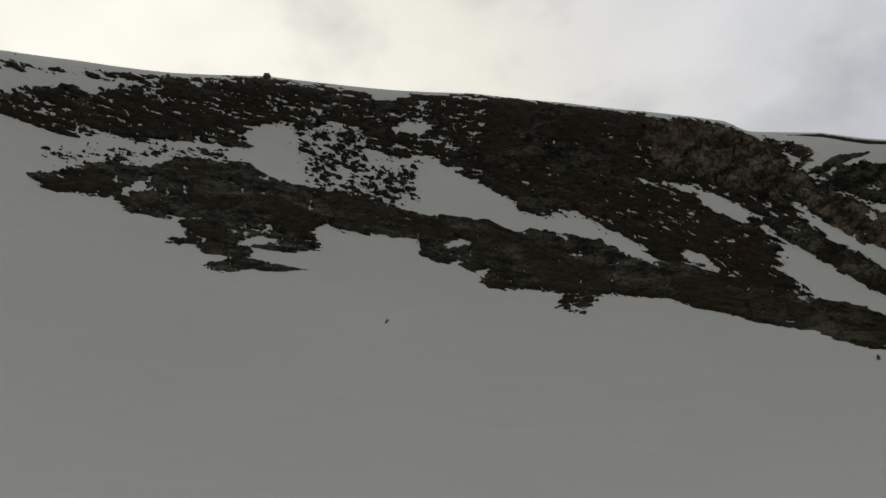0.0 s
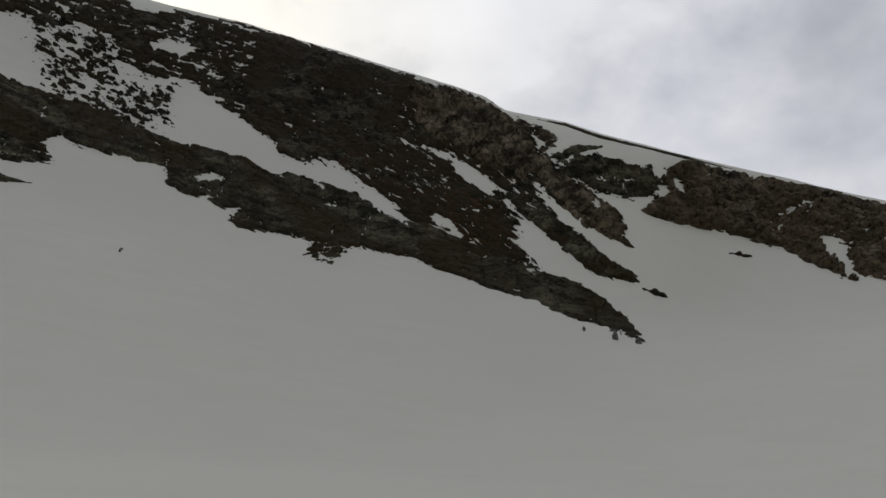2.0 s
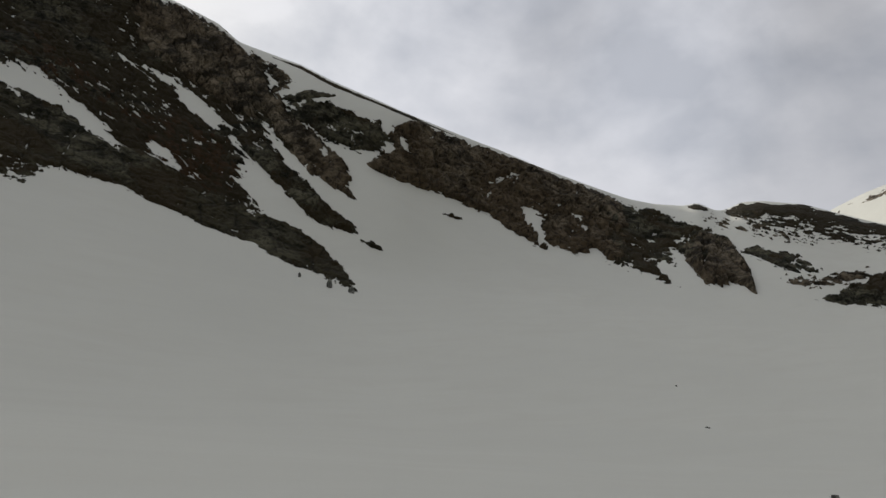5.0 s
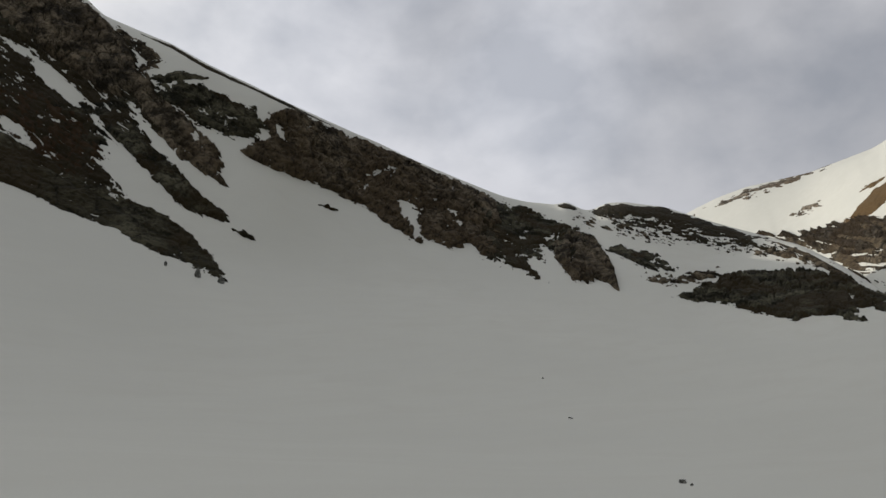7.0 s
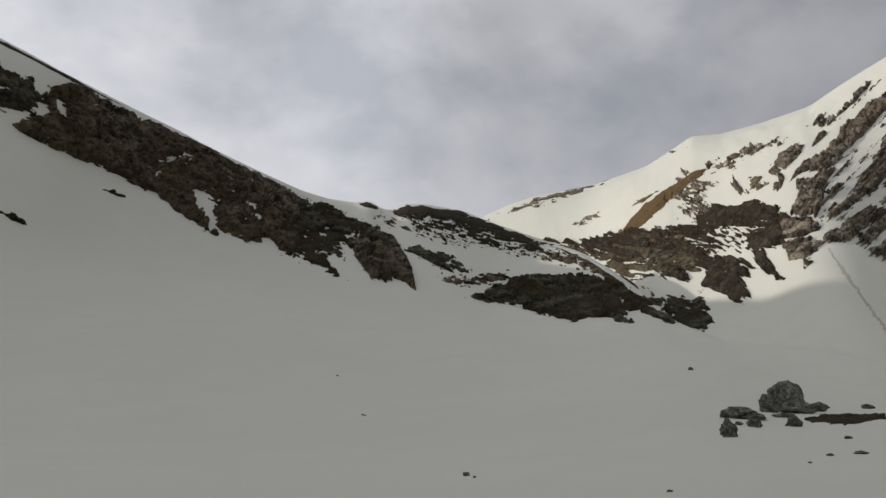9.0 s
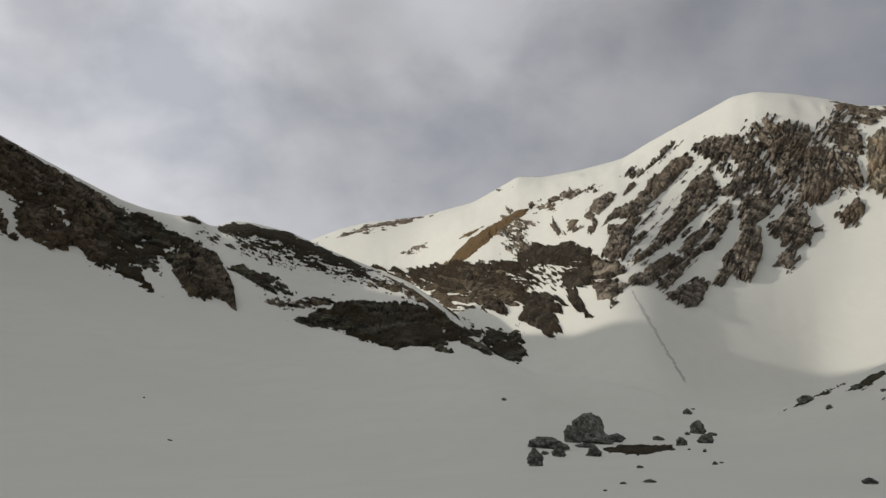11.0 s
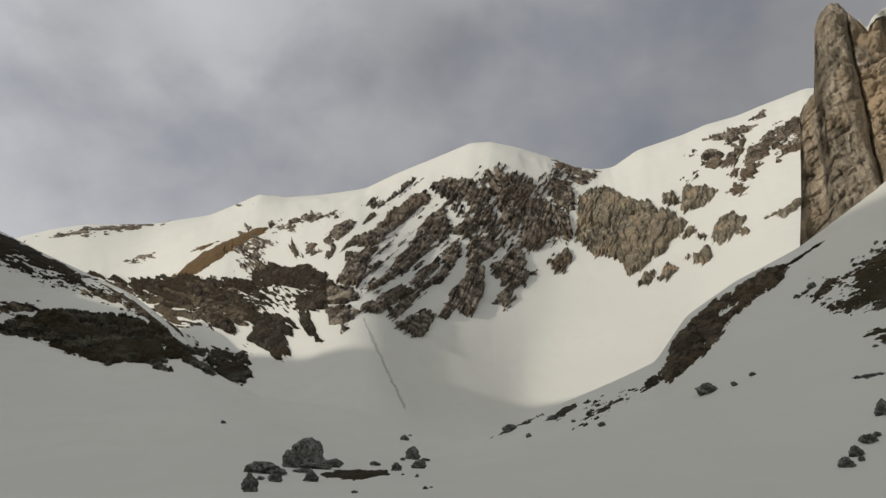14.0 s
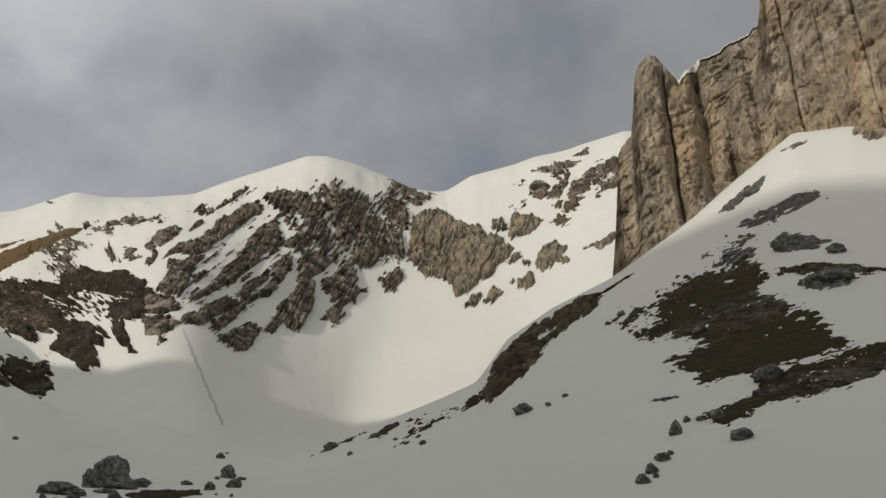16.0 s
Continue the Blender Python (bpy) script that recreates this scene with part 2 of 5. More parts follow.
foot_far = [(-33, 280), (0, 280), (20, 290), (37, 300), (50, 320), (60, 330), (70, 340), (80, 270), (90, 200), (98, 150), (105, 115), (125, 120), (147, 120), (200, 150), (260, 220)]
mid_share = [(-33, 0.5), (78, 0.5), (100, 0.5), (150, 0.5), (250, 0.5)]
dip_gap = [(-33, 130), (50, 200), (66, 260), (76, 120), (82, 35), (92, 40), (96, 70), (102, 120), (125, 150), (150, 180), (250, 150)]
dip_rise = [(-33, 20), (20, 19), (50, 13), (60, 10), (70, 8.5), (76, 7.5), (84, 6.6), (92, 6.4), (98, 4.2), (103, 3.6), (112, 7.0), (122, 12), (136, 18), (150, 17), (200, 8), (260, 8)]
far_foot_rise = [(-33, 15), (20, 15), (50, 11), (66, 10.5), (75, 10.6)] + [p for p in FOOT_FAR if p[0] < 100] + [(104, 13.6), (110, 14.6), (116, 16.0), (122, 18.6), (136, 19), (150, 18), (200, 9), (260, 9)]
far_foot_far = [(-33, 800), (50, 950), (66, 1150), (75, 900), (79, 540), (83, 410), (92, 390), (96, 450), (100, 540), (105, 600), (125, 600), (150, 560), (250, 600)]
far_rise = [(-33, 16), (20, 16), (50, 12), (64, 13)] + sorted(CREST_FAR) + [(136, 25), (150, 21), (200, 13), (260, 12)]
far_far = [(-33, 1300), (60, 1500), (75, 1400), (85, 1150), (95, 950), (101, 860), (112, 860), (125, 820), (150, 850), (250, 1200)]

AZ = np.unique(np.round(np.concatenate([np.arange(-180, -42, 2.0), np.arange(-42, 152, 0.2), np.arange(152, 180.1, 2.0)]), 3))


def around(table, az):
    t = sorted(((a + 180) % 360 - 180, v) for a, v in table)
    a = np.array([p[0] for p in t])
    v = np.array([p[1] for p in t], float)
    a, v = np.concatenate([a - 360, a, a + 360]), np.tile(v, 3)
    return np.interp(az, a, v)


def soften(v, width=0.35):
    fine = np.arange(-180, 180, 0.1)
    f = np.interp(fine, AZ, v)
    k = np.exp(-0.5 * (np.arange(-30, 31) * 0.1 / width) ** 2)
    f = np.convolve(np.concatenate([f[-30:], f, f[:30]]), k / k.sum(), "valid")
    return np.interp(AZ, fine, f)


def land_lines():
    tan = lambda table, r, w: r * np.tan(np.radians(soften(around(table, AZ), w)))
    zero = np.zeros_like(AZ)
    r1 = soften(around([(-33, 90), (50, 90), (80, 60), (130, 50), (200, 50), (260, 60)], AZ), 2.0)
    r2, r4 = soften(around(foot_far, AZ), 2.0), soften(around(near_far, AZ), 1.2)
    r3 = r2 + (r4 - r2) * soften(around(mid_share, AZ), 2.0)
    r5 = r4 + soften(around(dip_gap, AZ), 1.5)
    r6 = np.maximum(soften(around(far_foot_far, AZ), 1.5), r5 + 40)
    r7 = soften(around(far_far, AZ), 1.5)
    z1, z2 = tan(apron_rise, r1, 2.0), tan(foot_rise, r2, 1.5)
    z4, z5 = tan(near_rise, r4, 0.2), tan(dip_rise, r5, 1.0)
    z6, z7 = tan(far_foot_rise, r6, 1.6), tan(far_rise, r7, 0.2)
    z3 = z2 + (z4 - z2) * 0.44
    far_end = zero + 4700.0
    R = np.stack([zero + 0.05, r1, r2, r3, r4, r5, r6, r7, r7 + 500, far_end], 1)
    Z = np.stack([zero - EYE_H, z1, z2, z3, z4, z5, z6, z7, z7 - 330, zero - 60], 1)
    return R, Z


STEPS = (14, 18, 14, 16, 8, 10, 26, 8, 5)


def land_columns():
    """Monotone cubic profiles through the lines, one a bearing."""
    R, Z = land_lines()
    h, d = np.diff(R, axis=1), np.diff(Z, axis=1) / np.diff(R, axis=1)
    m = np.zeros_like(R)
    same = d[:, 1:] * d[:, :-1] > 0
    w1, w2 = 2 * h[:, 1:] + h[:, :-1], h[:, 1:] + 2 * h[:, :-1]
    with np.errstate(divide="ignore", invalid="ignore"):
        m[:, 1:-1] = np.where(same, (w1 + w2) / (w1 / d[:, :-1] + w2 / d[:, 1:]), 0.0)
    m[:, 0], m[:, -1] = d[:, 0], d[:, -1]
    left, right = m.copy(), m.copy()
    for k in (4, 7):
        steep = d[:, k - 1] > Z[:, k] / R[:, k]
        left[:, k] = np.where(steep, np.maximum(d[:, k - 1] * 0.55, np.maximum(Z[:, k] / R[:, k] * 1.08, 0)), left[:, k])
        right[:, k] = np.where(steep, np.minimum(d[:, k] * 0.5, 0), left[:, k])
    rs, zs = [], []
    for k, n in enumerate(STEPS):
        for i in range(n + (k == len(STEPS) - 1)):
            t = i / n
            t = t if k else t ** 2
            rs.append(R[:, k] + t * h[:, k])
            zs.append((2 * t ** 3 - 3 * t ** 2 + 1) * Z[:, k] + (t ** 3 - 2 * t ** 2 + t) * h[:, k] * right[:, k] + (3 * t ** 2 - 2 * t ** 3) * Z[:, k + 1] + (t ** 3 - t ** 2) * h[:, k] * left[:, k + 1])
    return np.stack(rs, 1), np.stack(zs, 1)


LR, LZ = land_columns()
J_CREST = sum(STEPS[:4])
J_TOP = sum(STEPS[:7])
# soft drifts and hollows in the snow
_az = np.radians(AZ)[:, None]
_x, _y = LR * np.sin(_az), LR * np.cos(_az)
_amp = np.clip(LR / 60.0, 0, 1) * np.clip((1500 - LR) / 400, 0, 1)
for _j in (J_CREST, J_TOP):
    _amp[:, max(0, _j - 3):_j + 3] *= 0.25
_far = np.clip((LR - 560) / 120, 0, 1) * np.clip((1250 - LR) / 150, 0, 1) * (_amp > 0.3)
LZ = LZ + _far * (1.6 * np.clip((LR - 680) / 80, 0, 1) * ridged(AZ[:, None] / 1.1 + 0.004 * LR, LR / 160, 5, 3) + 1.2 * fbm(_x / 16, _y / 16, 6, 3))
LZ = LZ + _amp * (0.9 * fbm(_x / 45, _y / 45, 3, 3) + 0.25 * fbm(_x / 12, _y / 12, 9, 3))
RISE = np.degrees(np.arctan2(LZ, LR))


def column_hit(i, el, layer):
    lo, hi = (0, J_CREST) if layer == "near" else (J_CREST + 1, J_TOP)
    run = np.maximum.accumulate(RISE[i, lo:hi + 1] + np.arange(hi - lo + 1) * 1e-6)
    return np.interp(el, run, LR[i, lo:hi + 1]), np.interp(el, run, LZ[i, lo:hi + 1])


def on_land(az, el, layer):
    """Places on the land, seen along the grid of bearings az (1d) and rises el (1d)."""
    out = np.zeros((len(az), len(el), 3))
    i0 = np.clip(np.searchsorted(AZ, az) - 1, 0, len(AZ) - 2)
    cache = {}
    for k, (a, i) in enumerate(zip(az, i0)):
        for j in (i, i + 1):
            if j not in cache:
                cache[j] = column_hit(j, el, layer)
        f = (a - AZ[i]) / (AZ[i + 1] - AZ[i])
        r = cache[i][0] * (1 - f) + cache[i + 1][0] * f
        z = cache[i][1] * (1 - f) + cache[i + 1][1] * f
        out[k] = np.stack([r * np.sin(radians(a)), r * np.cos(radians(a)), z + EYE_H], 1)
    return out


# ---- meshes ----
def mesh_object(name, verts, faces, mat, parent=None, smooth=True):
    me = bpy.data.meshes.new(name)
    verts, faces = np.asarray(verts, np.float32), np.asarray(faces, np.int32)
    n = faces.shape[1]
    me.vertices.add(len(verts))
    me.vertices.foreach_set("co", verts.ravel())
    me.loops.add(faces.size)
    me.loops.foreach_set("vertex_index", faces.ravel())
    me.polygons.add(len(faces))
    me.polygons.foreach_set("loop_start", np.arange(0, faces.size, n, dtype=np.int32))
    me.polygons.foreach_set("use_smooth", np.full(len(faces), smooth))
    me.update(calc_edges=True)
    me.validate()
    me.materials.append(mat)
    ob = new(name, me)
    ob.parent = parent
    return ob


def grid_faces(ni, nj, keep=None):
    i, j = np.meshgrid(np.arange(ni - 1), np.arange(nj - 1), indexing="ij")
    a = i * nj + j
    f = np.stack([a, a + nj, a + nj + 1, a + 1], -1)
    return f[keep] if keep is not None else f.reshape(-1, 4)


def compact(verts, faces):
    used, inverse = np.unique(faces, return_inverse=True)
    return verts[used], inverse.reshape(faces.shape)


def ground():
    x, y = LR * np.sin(_az), LR * np.cos(_az)
    v = np.stack([x, y, LZ + EYE_H], -1)
    ni, nj = LR.shape
    return tagged(mesh_object("ground", v.reshape(-1, 3), grid_faces(ni, nj)[:, ::-1], SNOW),
                  "snow-covered floor and slopes of a mountain cirque", "snowfield", kind="structure")


ground()


def inside_distance(px, py, poly):
    """Signed distance to an outline, positive inside."""
    best, odd = np.full(px.shape, 1e9), np.zeros(px.shape, bool)
    for (x0, y0), (x1, y1) in zip(poly, poly[1:] + poly[:1]):
        dx, dy = x1 - x0, y1 - y0
        t = np.clip(((px - x0) * dx + (py - y0) * dy) / (dx * dx + dy * dy + 1e-9), 0, 1)
        best = np.minimum(best, (px - x0 - t * dx) ** 2 + (py - y0 - t * dy) ** 2)
        if y0 != y1:
            odd ^= ((y0 > py) != (y1 > py)) & (px < dx * (py - y0) / dy + x0)
    return np.sqrt(best) * np.where(odd, 1, -1)


def pieces(keep):
    """The connected patches of a grid of faces, the largest first."""
    mark = np.where(keep, np.arange(keep.size).reshape(keep.shape) + 1, 0)
    for _ in range(4000):
        old = mark.copy()
        for axis in (0, 1):
            a, c = (mark[1:], mark[:-1]) if axis == 0 else (mark[:, 1:], mark[:, :-1])
            both = (a > 0) & (c > 0)
            top = np.maximum(a, c)
            a[both], c[both] = top[both], top[both]
        flat = mark.ravel()
        jump = np.where(flat > 0, flat[np.maximum(flat - 1, 0)], 0)
        mark = np.maximum(mark, jump.reshape(mark.shape))
        if (mark == old).all():
            break
    ids, count = np.unique(mark[mark > 0], return_counts=True)
    return mark, ids[np.argsort(-count)]


def outcrop(name, outline, mat, label, category, layer="near", holes=(), bare=0.75, edge=0.5, streak=0.0, long=3.0, thin=0.7, rough=0.9,
            thick=0.10, relief=0.16, grain=1.3, upright=False, speck=1.0, fine=0.35, seed=1, step=0.045, kind="", warp=0.16):
    """Bare ground that breaks through the snow: a rough sheet on the land, under the snow where its cover is thick.
    outline: bearings and rises of its edge; streak: the slant of its snow bands in degrees; bare: how much of it is free of snow."""
    pts = np.array(outline)
    az = np.arange(pts[:, 0].min() - 0.6, pts[:, 0].max() + 0.6, step)
    el = np.arange(pts[:, 1].min() - 0.6, pts[:, 1].max() + 0.6, step)
    A, E = np.meshgrid(az, el, indexing="ij")
    c, q = math.cos(radians(streak)), math.sin(radians(streak))
    u, v = A * c + E * q, -A * q + E * c
    pull = 4.0 * warp * fbm(u / 1.1, v / 0.13, seed + 40, 4, 0.6)
    wa = A + pull * c + warp * fbm(A / 0.5, E / 0.3, seed + 45, 4, 0.65)
    we = E + pull * q + 0.8 * warp * fbm(A / 0.6, E / 0.35, seed + 50, 5, 0.65)
    s = np.clip(inside_distance(wa, we, outline) / edge, -2.5, 1.0)
    for hole in holes:
        s = np.minimum(s, np.clip(-inside_distance(wa, we, hole) / (edge * 0.6), -1.6, 1.0))
    bands = fbm(u / long, v / thin, seed, 6, 0.62)
    specks = fbm(u / (0.6 * speck), v / (0.15 * speck), seed + 9, 4, 0.7)
    tiny = fbm(u / 0.34, v / 0.1, seed + 19, 2, 0.7)
    calm = 0.35 + 0.65 * np.clip(fbm(A / 2.5, E / 1.2, seed + 29, 2) * 2.2 + 0.5, 0, 1)
    field = s + rough * (2.2 * bands + calm * (1.9 * specks + 1.2 * tiny)) - (1 - bare) * 1.6
    P = on_land(az, el, layer)
    da, de = np.gradient(P, axis=0), np.gradient(P, axis=1)
    N = np.cross(da, de)
    N /= np.linalg.norm(N, axis=2)[..., None] + 1e-9
    N *= np.where((N * P).sum(2) > 0, -1, 1)[..., None]
    degree = np.linalg.norm(P, axis=2) * 0.01745
    body = np.clip(field, -0.8, 1.0)
    lo, hi = (0, J_CREST) if layer == "near" else (J_CREST + 1, J_TOP)
    below = np.clip((np.interp(az, AZ, RISE[:, lo:hi + 1].max(1))[:, None] - E) / 0.7, 0.0, 1.0)
    damp = 0.12 + 0.88 * below
    if upright:
        rel = 0.55 * ridged(A / (1.0 * grain) + 0.3 * bands, E / (2.2 * grain), seed + 3) + 0.5 * fbm(A / (0.7 * grain), E / (0.5 * grain), seed + 5) + 0.4 * fine * ridged(A / (0.3 * grain), E / (0.5 * grain), seed + 8)
    else:
        rel = 0.7 * ridged(u / (1.6 * grain), v / (0.55 * grain), seed + 3) + fine * (ridged(A / (0.45 * grain), E / (0.5 * grain), seed + 6) + 0.5 * fbm(A / 0.15, E / 0.15, seed + 7, 2))
    rel = rel - 1.0 * crevices(u / (2.2 * grain), v / (1.0 * grain), seed + 60, 0.05) - 0.5 * crevices(A / (1.4 * grain), E / (2.2 * grain), seed + 64, 0.05)
    P = P + N * (degree * (thick * np.where(body > 0, damp, 1.0) * body + damp * relief * np.clip(field * 1.4, 0, 1) * (rel + 0.35)))[..., None]
    on = field > -0.4
    keep = on[:-1, :-1] | on[1:, :-1] | on[:-1, 1:] | on[1:, 1:]
    r = np.hypot(P[..., 0], P[..., 1])
    keep &= (np.abs(r[1:, :-1] - r[:-1, :-1]) < 0.12 * r[1:, :-1]) & (np.abs(r[1:, 1:] - r[1:, :-1]) < 0.12 * r[1:, :-1])
    marks, ids = pieces(keep)
    flat = P.reshape(-1, 3)
    ob = tagged(mesh_object(name, *compact(flat, grid_faces(len(az), len(el), marks == ids[0])), mat), label, category, kind=kind)
    single = [i for i in ids[1:25] if (marks == i).sum() > 40]
    for i in single:
        mesh_object("crag", *compact(flat, grid_faces(len(az), len(el), marks == i)), mat, ob)
    rest = keep & ~np.isin(marks, [ids[0], *single])
    if rest.sum() > 12:
        tagged(mesh_object("scree", *compact(flat, grid_faces(len(az), len(el), rest)), mat, ob), kind="stuff")
    return ob


# ---- left wall ----
outcrop('rock_slope', [(-29.6, 27.5), (-23.9, 28.6), (-18.6, 29.4), (-14.7, 30.0), (-10.6, 29.9), (-6.9, 29.8), (-5.6, 29.2), (-4.1, 29.1), (-3.6, 29.7), (3.4, 29.7), (9.8, 28.8), (16.0, 27.7), (15.1, 22.6), (9.5, 21.1), (7.7, 20.8), (6.2, 21.2), (5.1, 22.5), (2.9, 23.3), (0.6, 24.2), (-0.8, 25.2), (-2.1, 25.3), (-3.9, 24.9), (-6.2, 25.6), (-6.8, 27.2), (-9.5, 27.2), (-11.2, 26.4), (-13.1, 27.0), (-15.6, 26.3), (-15.9, 25.3), (-15.0, 24.8), (-17.1, 24.6), (-18.0, 24.8), (-21.6, 24.5), (-23.9, 23.9), (-25.9, 24.1), (-27.7, 23.5), (-29.9, 23.8), (-31.4, 23.8), (-32.5, 24.1), (-34.4, 23.8), (-34.7, 24.8), (-32.7, 25.3), (-30.8, 26.2), (-28.3, 27.0), (-27.5, 26.6), (-25.7, 27.2), (-23.8, 28.1), (-26.2, 27.8)], TURF_ROCK, 'dark turf and rock face streaked with snow below the ridge', 'rock face', holes=[[(-4.6, 27.2), (-3.1, 27.7), (-1.0, 27.4), (-2.2, 26.8), (-4.0, 26.8)], [(-4.4, 25.8), (-3.8, 26.3), (-3.0, 25.6)]], bare=0.77, streak=-5, long=1.6, thin=0.22, rough=0.85, speck=0.75, warp=0.2, edge=0.21, seed=500)
outcrop('turf_patch', [(-12.8, 26.7), (-6.8, 27.4), (-5.5, 24.6), (-2.1, 24.9), (-1.8, 21.6), (-6.4, 21.3), (-10.0, 22.1), (-11.0, 23.8)], TURF_ROCK, 'scattered turf tufts melting out of snow', 'turf patch', bare=0.3, streak=-12, long=0.5, thin=0.16, rough=1.12, edge=0.6, speck=0.7, warp=0.12, seed=507)
outcrop('turf_patch', [(-30.2, 22.3), (-27.5, 22.7), (-23.2, 24.1), (-17.1, 24.7), (-14.9, 23.4), (-19.9, 23.5), (-23.7, 22.5), (-28.5, 21.8)], TURF_ROCK, 'thin turf streaks in the snow', 'turf patch', bare=0.28, streak=-3, long=0.8, thin=0.13, rough=1.12, edge=0.52, speck=0.7, warp=0.12, seed=514)
outcrop('turf_patch', [(-32.5, 27.7), (-29.7, 28.0), (-26.3, 28.4), (-20.7, 29.1), (-23.8, 27.9), (-28.7, 27.2), (-31.6, 26.7), (-34.4, 26.5)], TURF_ROCK, 'thin dark turf strips showing through ridge snow', 'turf patch', bare=0.18, streak=-6, long=1.2, thin=0.16, rough=1.0, edge=0.45, speck=0.8, warp=0.12, seed=521)
outcrop('rock_outcrop', [(-30.0, 20.6), (-28.4, 21.3), (-27.4, 21.7), (-24.9, 22.4), (-22.9, 22.5), (-19.9, 23.7), (-17.0, 23.6), (-15.3, 23.8), (-14.4, 23.3), (-12.6, 22.7), (-10.0, 22.5), (-6.5, 22.1), (-2.9, 21.4), (-1.8, 20.8), (-2.1, 19.2), (-4.6, 19.4), (-8.1, 19.5), (-9.2, 20.1), (-10.0, 19.4), (-12.4, 19.6), (-15.7, 19.9), (-20.5, 19.3), (-23.6, 19.3), (-23.9, 19.8), (-24.9, 20.1), (-26.7, 20.1), (-28.9, 19.9)], DARK_ROCK, 'dark rock step with snow ledges', 'rock outcrop', holes=[[(-24.2, 20.4), (-23.2, 21.3), (-22.0, 22.0), (-22.5, 21.0), (-23.6, 20.3)]], bare=0.98, streak=-8, long=1.6, thin=0.3, rough=0.56, edge=0.21, warp=0.12, seed=528)
outcrop('rock_outcrop', [(-21.1, 17.5), (-19.2, 18.1), (-19.7, 19.1), (-17.8, 19.8), (-15.0, 20.3), (-10.5, 20.2), (-9.8, 19.0), (-9.3, 18.2), (-11.4, 17.7), (-14.3, 17.8), (-14.6, 17.0), (-17.5, 17.1), (-18.7, 17.6)], DARK_ROCK, 'low dark rock ledges breaking through snow', 'rock outcrop', holes=[[(-16.0, 18.1), (-14.0, 18.7), (-12.1, 18.6), (-14.3, 18.0)], [(-14.2, 19.4), (-13.2, 19.6), (-13.0, 19.2)]], bare=0.9, streak=-2, long=1.2, thin=0.18, rough=0.69, edge=0.21, warp=0.12, seed=535)
outcrop('rock_outcrop', [(-18.4, 16.2), (-16.6, 16.7), (-15.4, 17.1), (-13.8, 16.9), (-11.9, 16.7), (-10.2, 16.6), (-12.1, 16.3), (-14.5, 16.3), (-16.5, 15.9), (-17.4, 16.2)], DARK_ROCK, 'thin dark rock ledge low in the snow', 'rock outcrop', bare=1.0, streak=0, edge=0.1, long=1.2, thin=0.2, rough=0.35, warp=0.12, seed=542)
outcrop('rock_band', [(-2.2, 21.0), (0.7, 21.0), (3.8, 20.5), (5.9, 19.7), (7.9, 19.8), (11.8, 18.9), (13.9, 17.8), (16.0, 17.1), (18.1, 16.9), (20.3, 15.9), (22.0, 15.2), (24.6, 14.0), (26.8, 13.7), (28.9, 13.0), (30.7, 12.1), (32.5, 10.4), (33.2, 9.6), (33.5, 8.8), (32.3, 9.3), (30.8, 9.9), (28.7, 10.4), (26.5, 11.5), (24.0, 12.1), (22.2, 12.6), (20.5, 13.3), (16.3, 14.6), (12.4, 15.0), (8.6, 15.2), (5.3, 15.6), (3.5, 15.8), (2.9, 16.2), (3.6, 17.1), (2.2, 16.9), (1.1, 17.6), (-0.4, 17.5), (-1.7, 18.1), (-1.9, 19.4)], DARK_ROCK, 'long dark rock band descending to a pointed tip', 'rock band', holes=[[(-0.6, 18.8), (1.6, 19.2), (2.1, 18.9), (0.7, 18.5)], [(-2.1, 18.5), (-1.1, 18.6), (-1.9, 18.3)], [(8.1, 19.5), (9.2, 19.5), (10.1, 19.0), (9.2, 19.0)]], bare=1.02, streak=-20, long=1.8, thin=0.35, rough=0.62, warp=0.15, edge=0.21, seed=549)
outcrop('rock_slope', [(3.4, 29.7), (9.8, 28.8), (15.9, 27.6), (15.9, 27.4), (19.0, 26.9), (21.7, 26.2), (23.6, 25.1), (25.5, 23.9), (26.3, 22.2), (27.9, 20.7), (29.3, 20.0), (28.1, 18.2), (26.7, 19.4), (25.8, 20.3), (26.8, 18.3), (28.7, 16.8), (31.4, 14.5), (33.2, 13.6), (33.4, 13.0), (31.0, 13.5), (29.7, 14.0), (27.9, 15.5), (26.3, 16.9), (24.8, 17.7), (24.0, 16.7), (24.9, 15.3), (26.3, 14.0), (24.7, 13.7), (22.0, 14.8), (20.3, 15.7), (18.1, 16.8), (16.0, 17.2), (15.1, 18.4), (13.4, 19.1), (11.6, 20.4), (10.3, 21.1), (8.1, 21.0), (6.5, 21.6), (4.5, 22.3), (2.9, 23.3)], TURF_ROCK, 'dark turf and rock face with ribs running down between snow gullies', 'rock face', holes=[[(17.6, 17.8), (18.8, 17.7), (19.9, 17.3), (21.0, 16.6), (22.1, 15.8), (21.3, 15.7), (19.0, 16.5)], [(19.1, 22.0), (20.5, 21.6), (21.6, 20.9), (23.2, 19.7), (22.4, 19.4), (20.6, 20.2), (19.7, 20.7)], [(17.1, 22.7), (18.7, 22.3), (19.7, 21.8), (18.5, 21.9)], [(23.1, 19.5), (24.4, 18.5), (26.1, 17.0), (25.0, 17.4), (23.6, 18.7)]], bare=0.82, streak=-27, long=1.2, thin=0.22, rough=0.78, speck=0.75, warp=0.16, edge=0.21, seed=556)
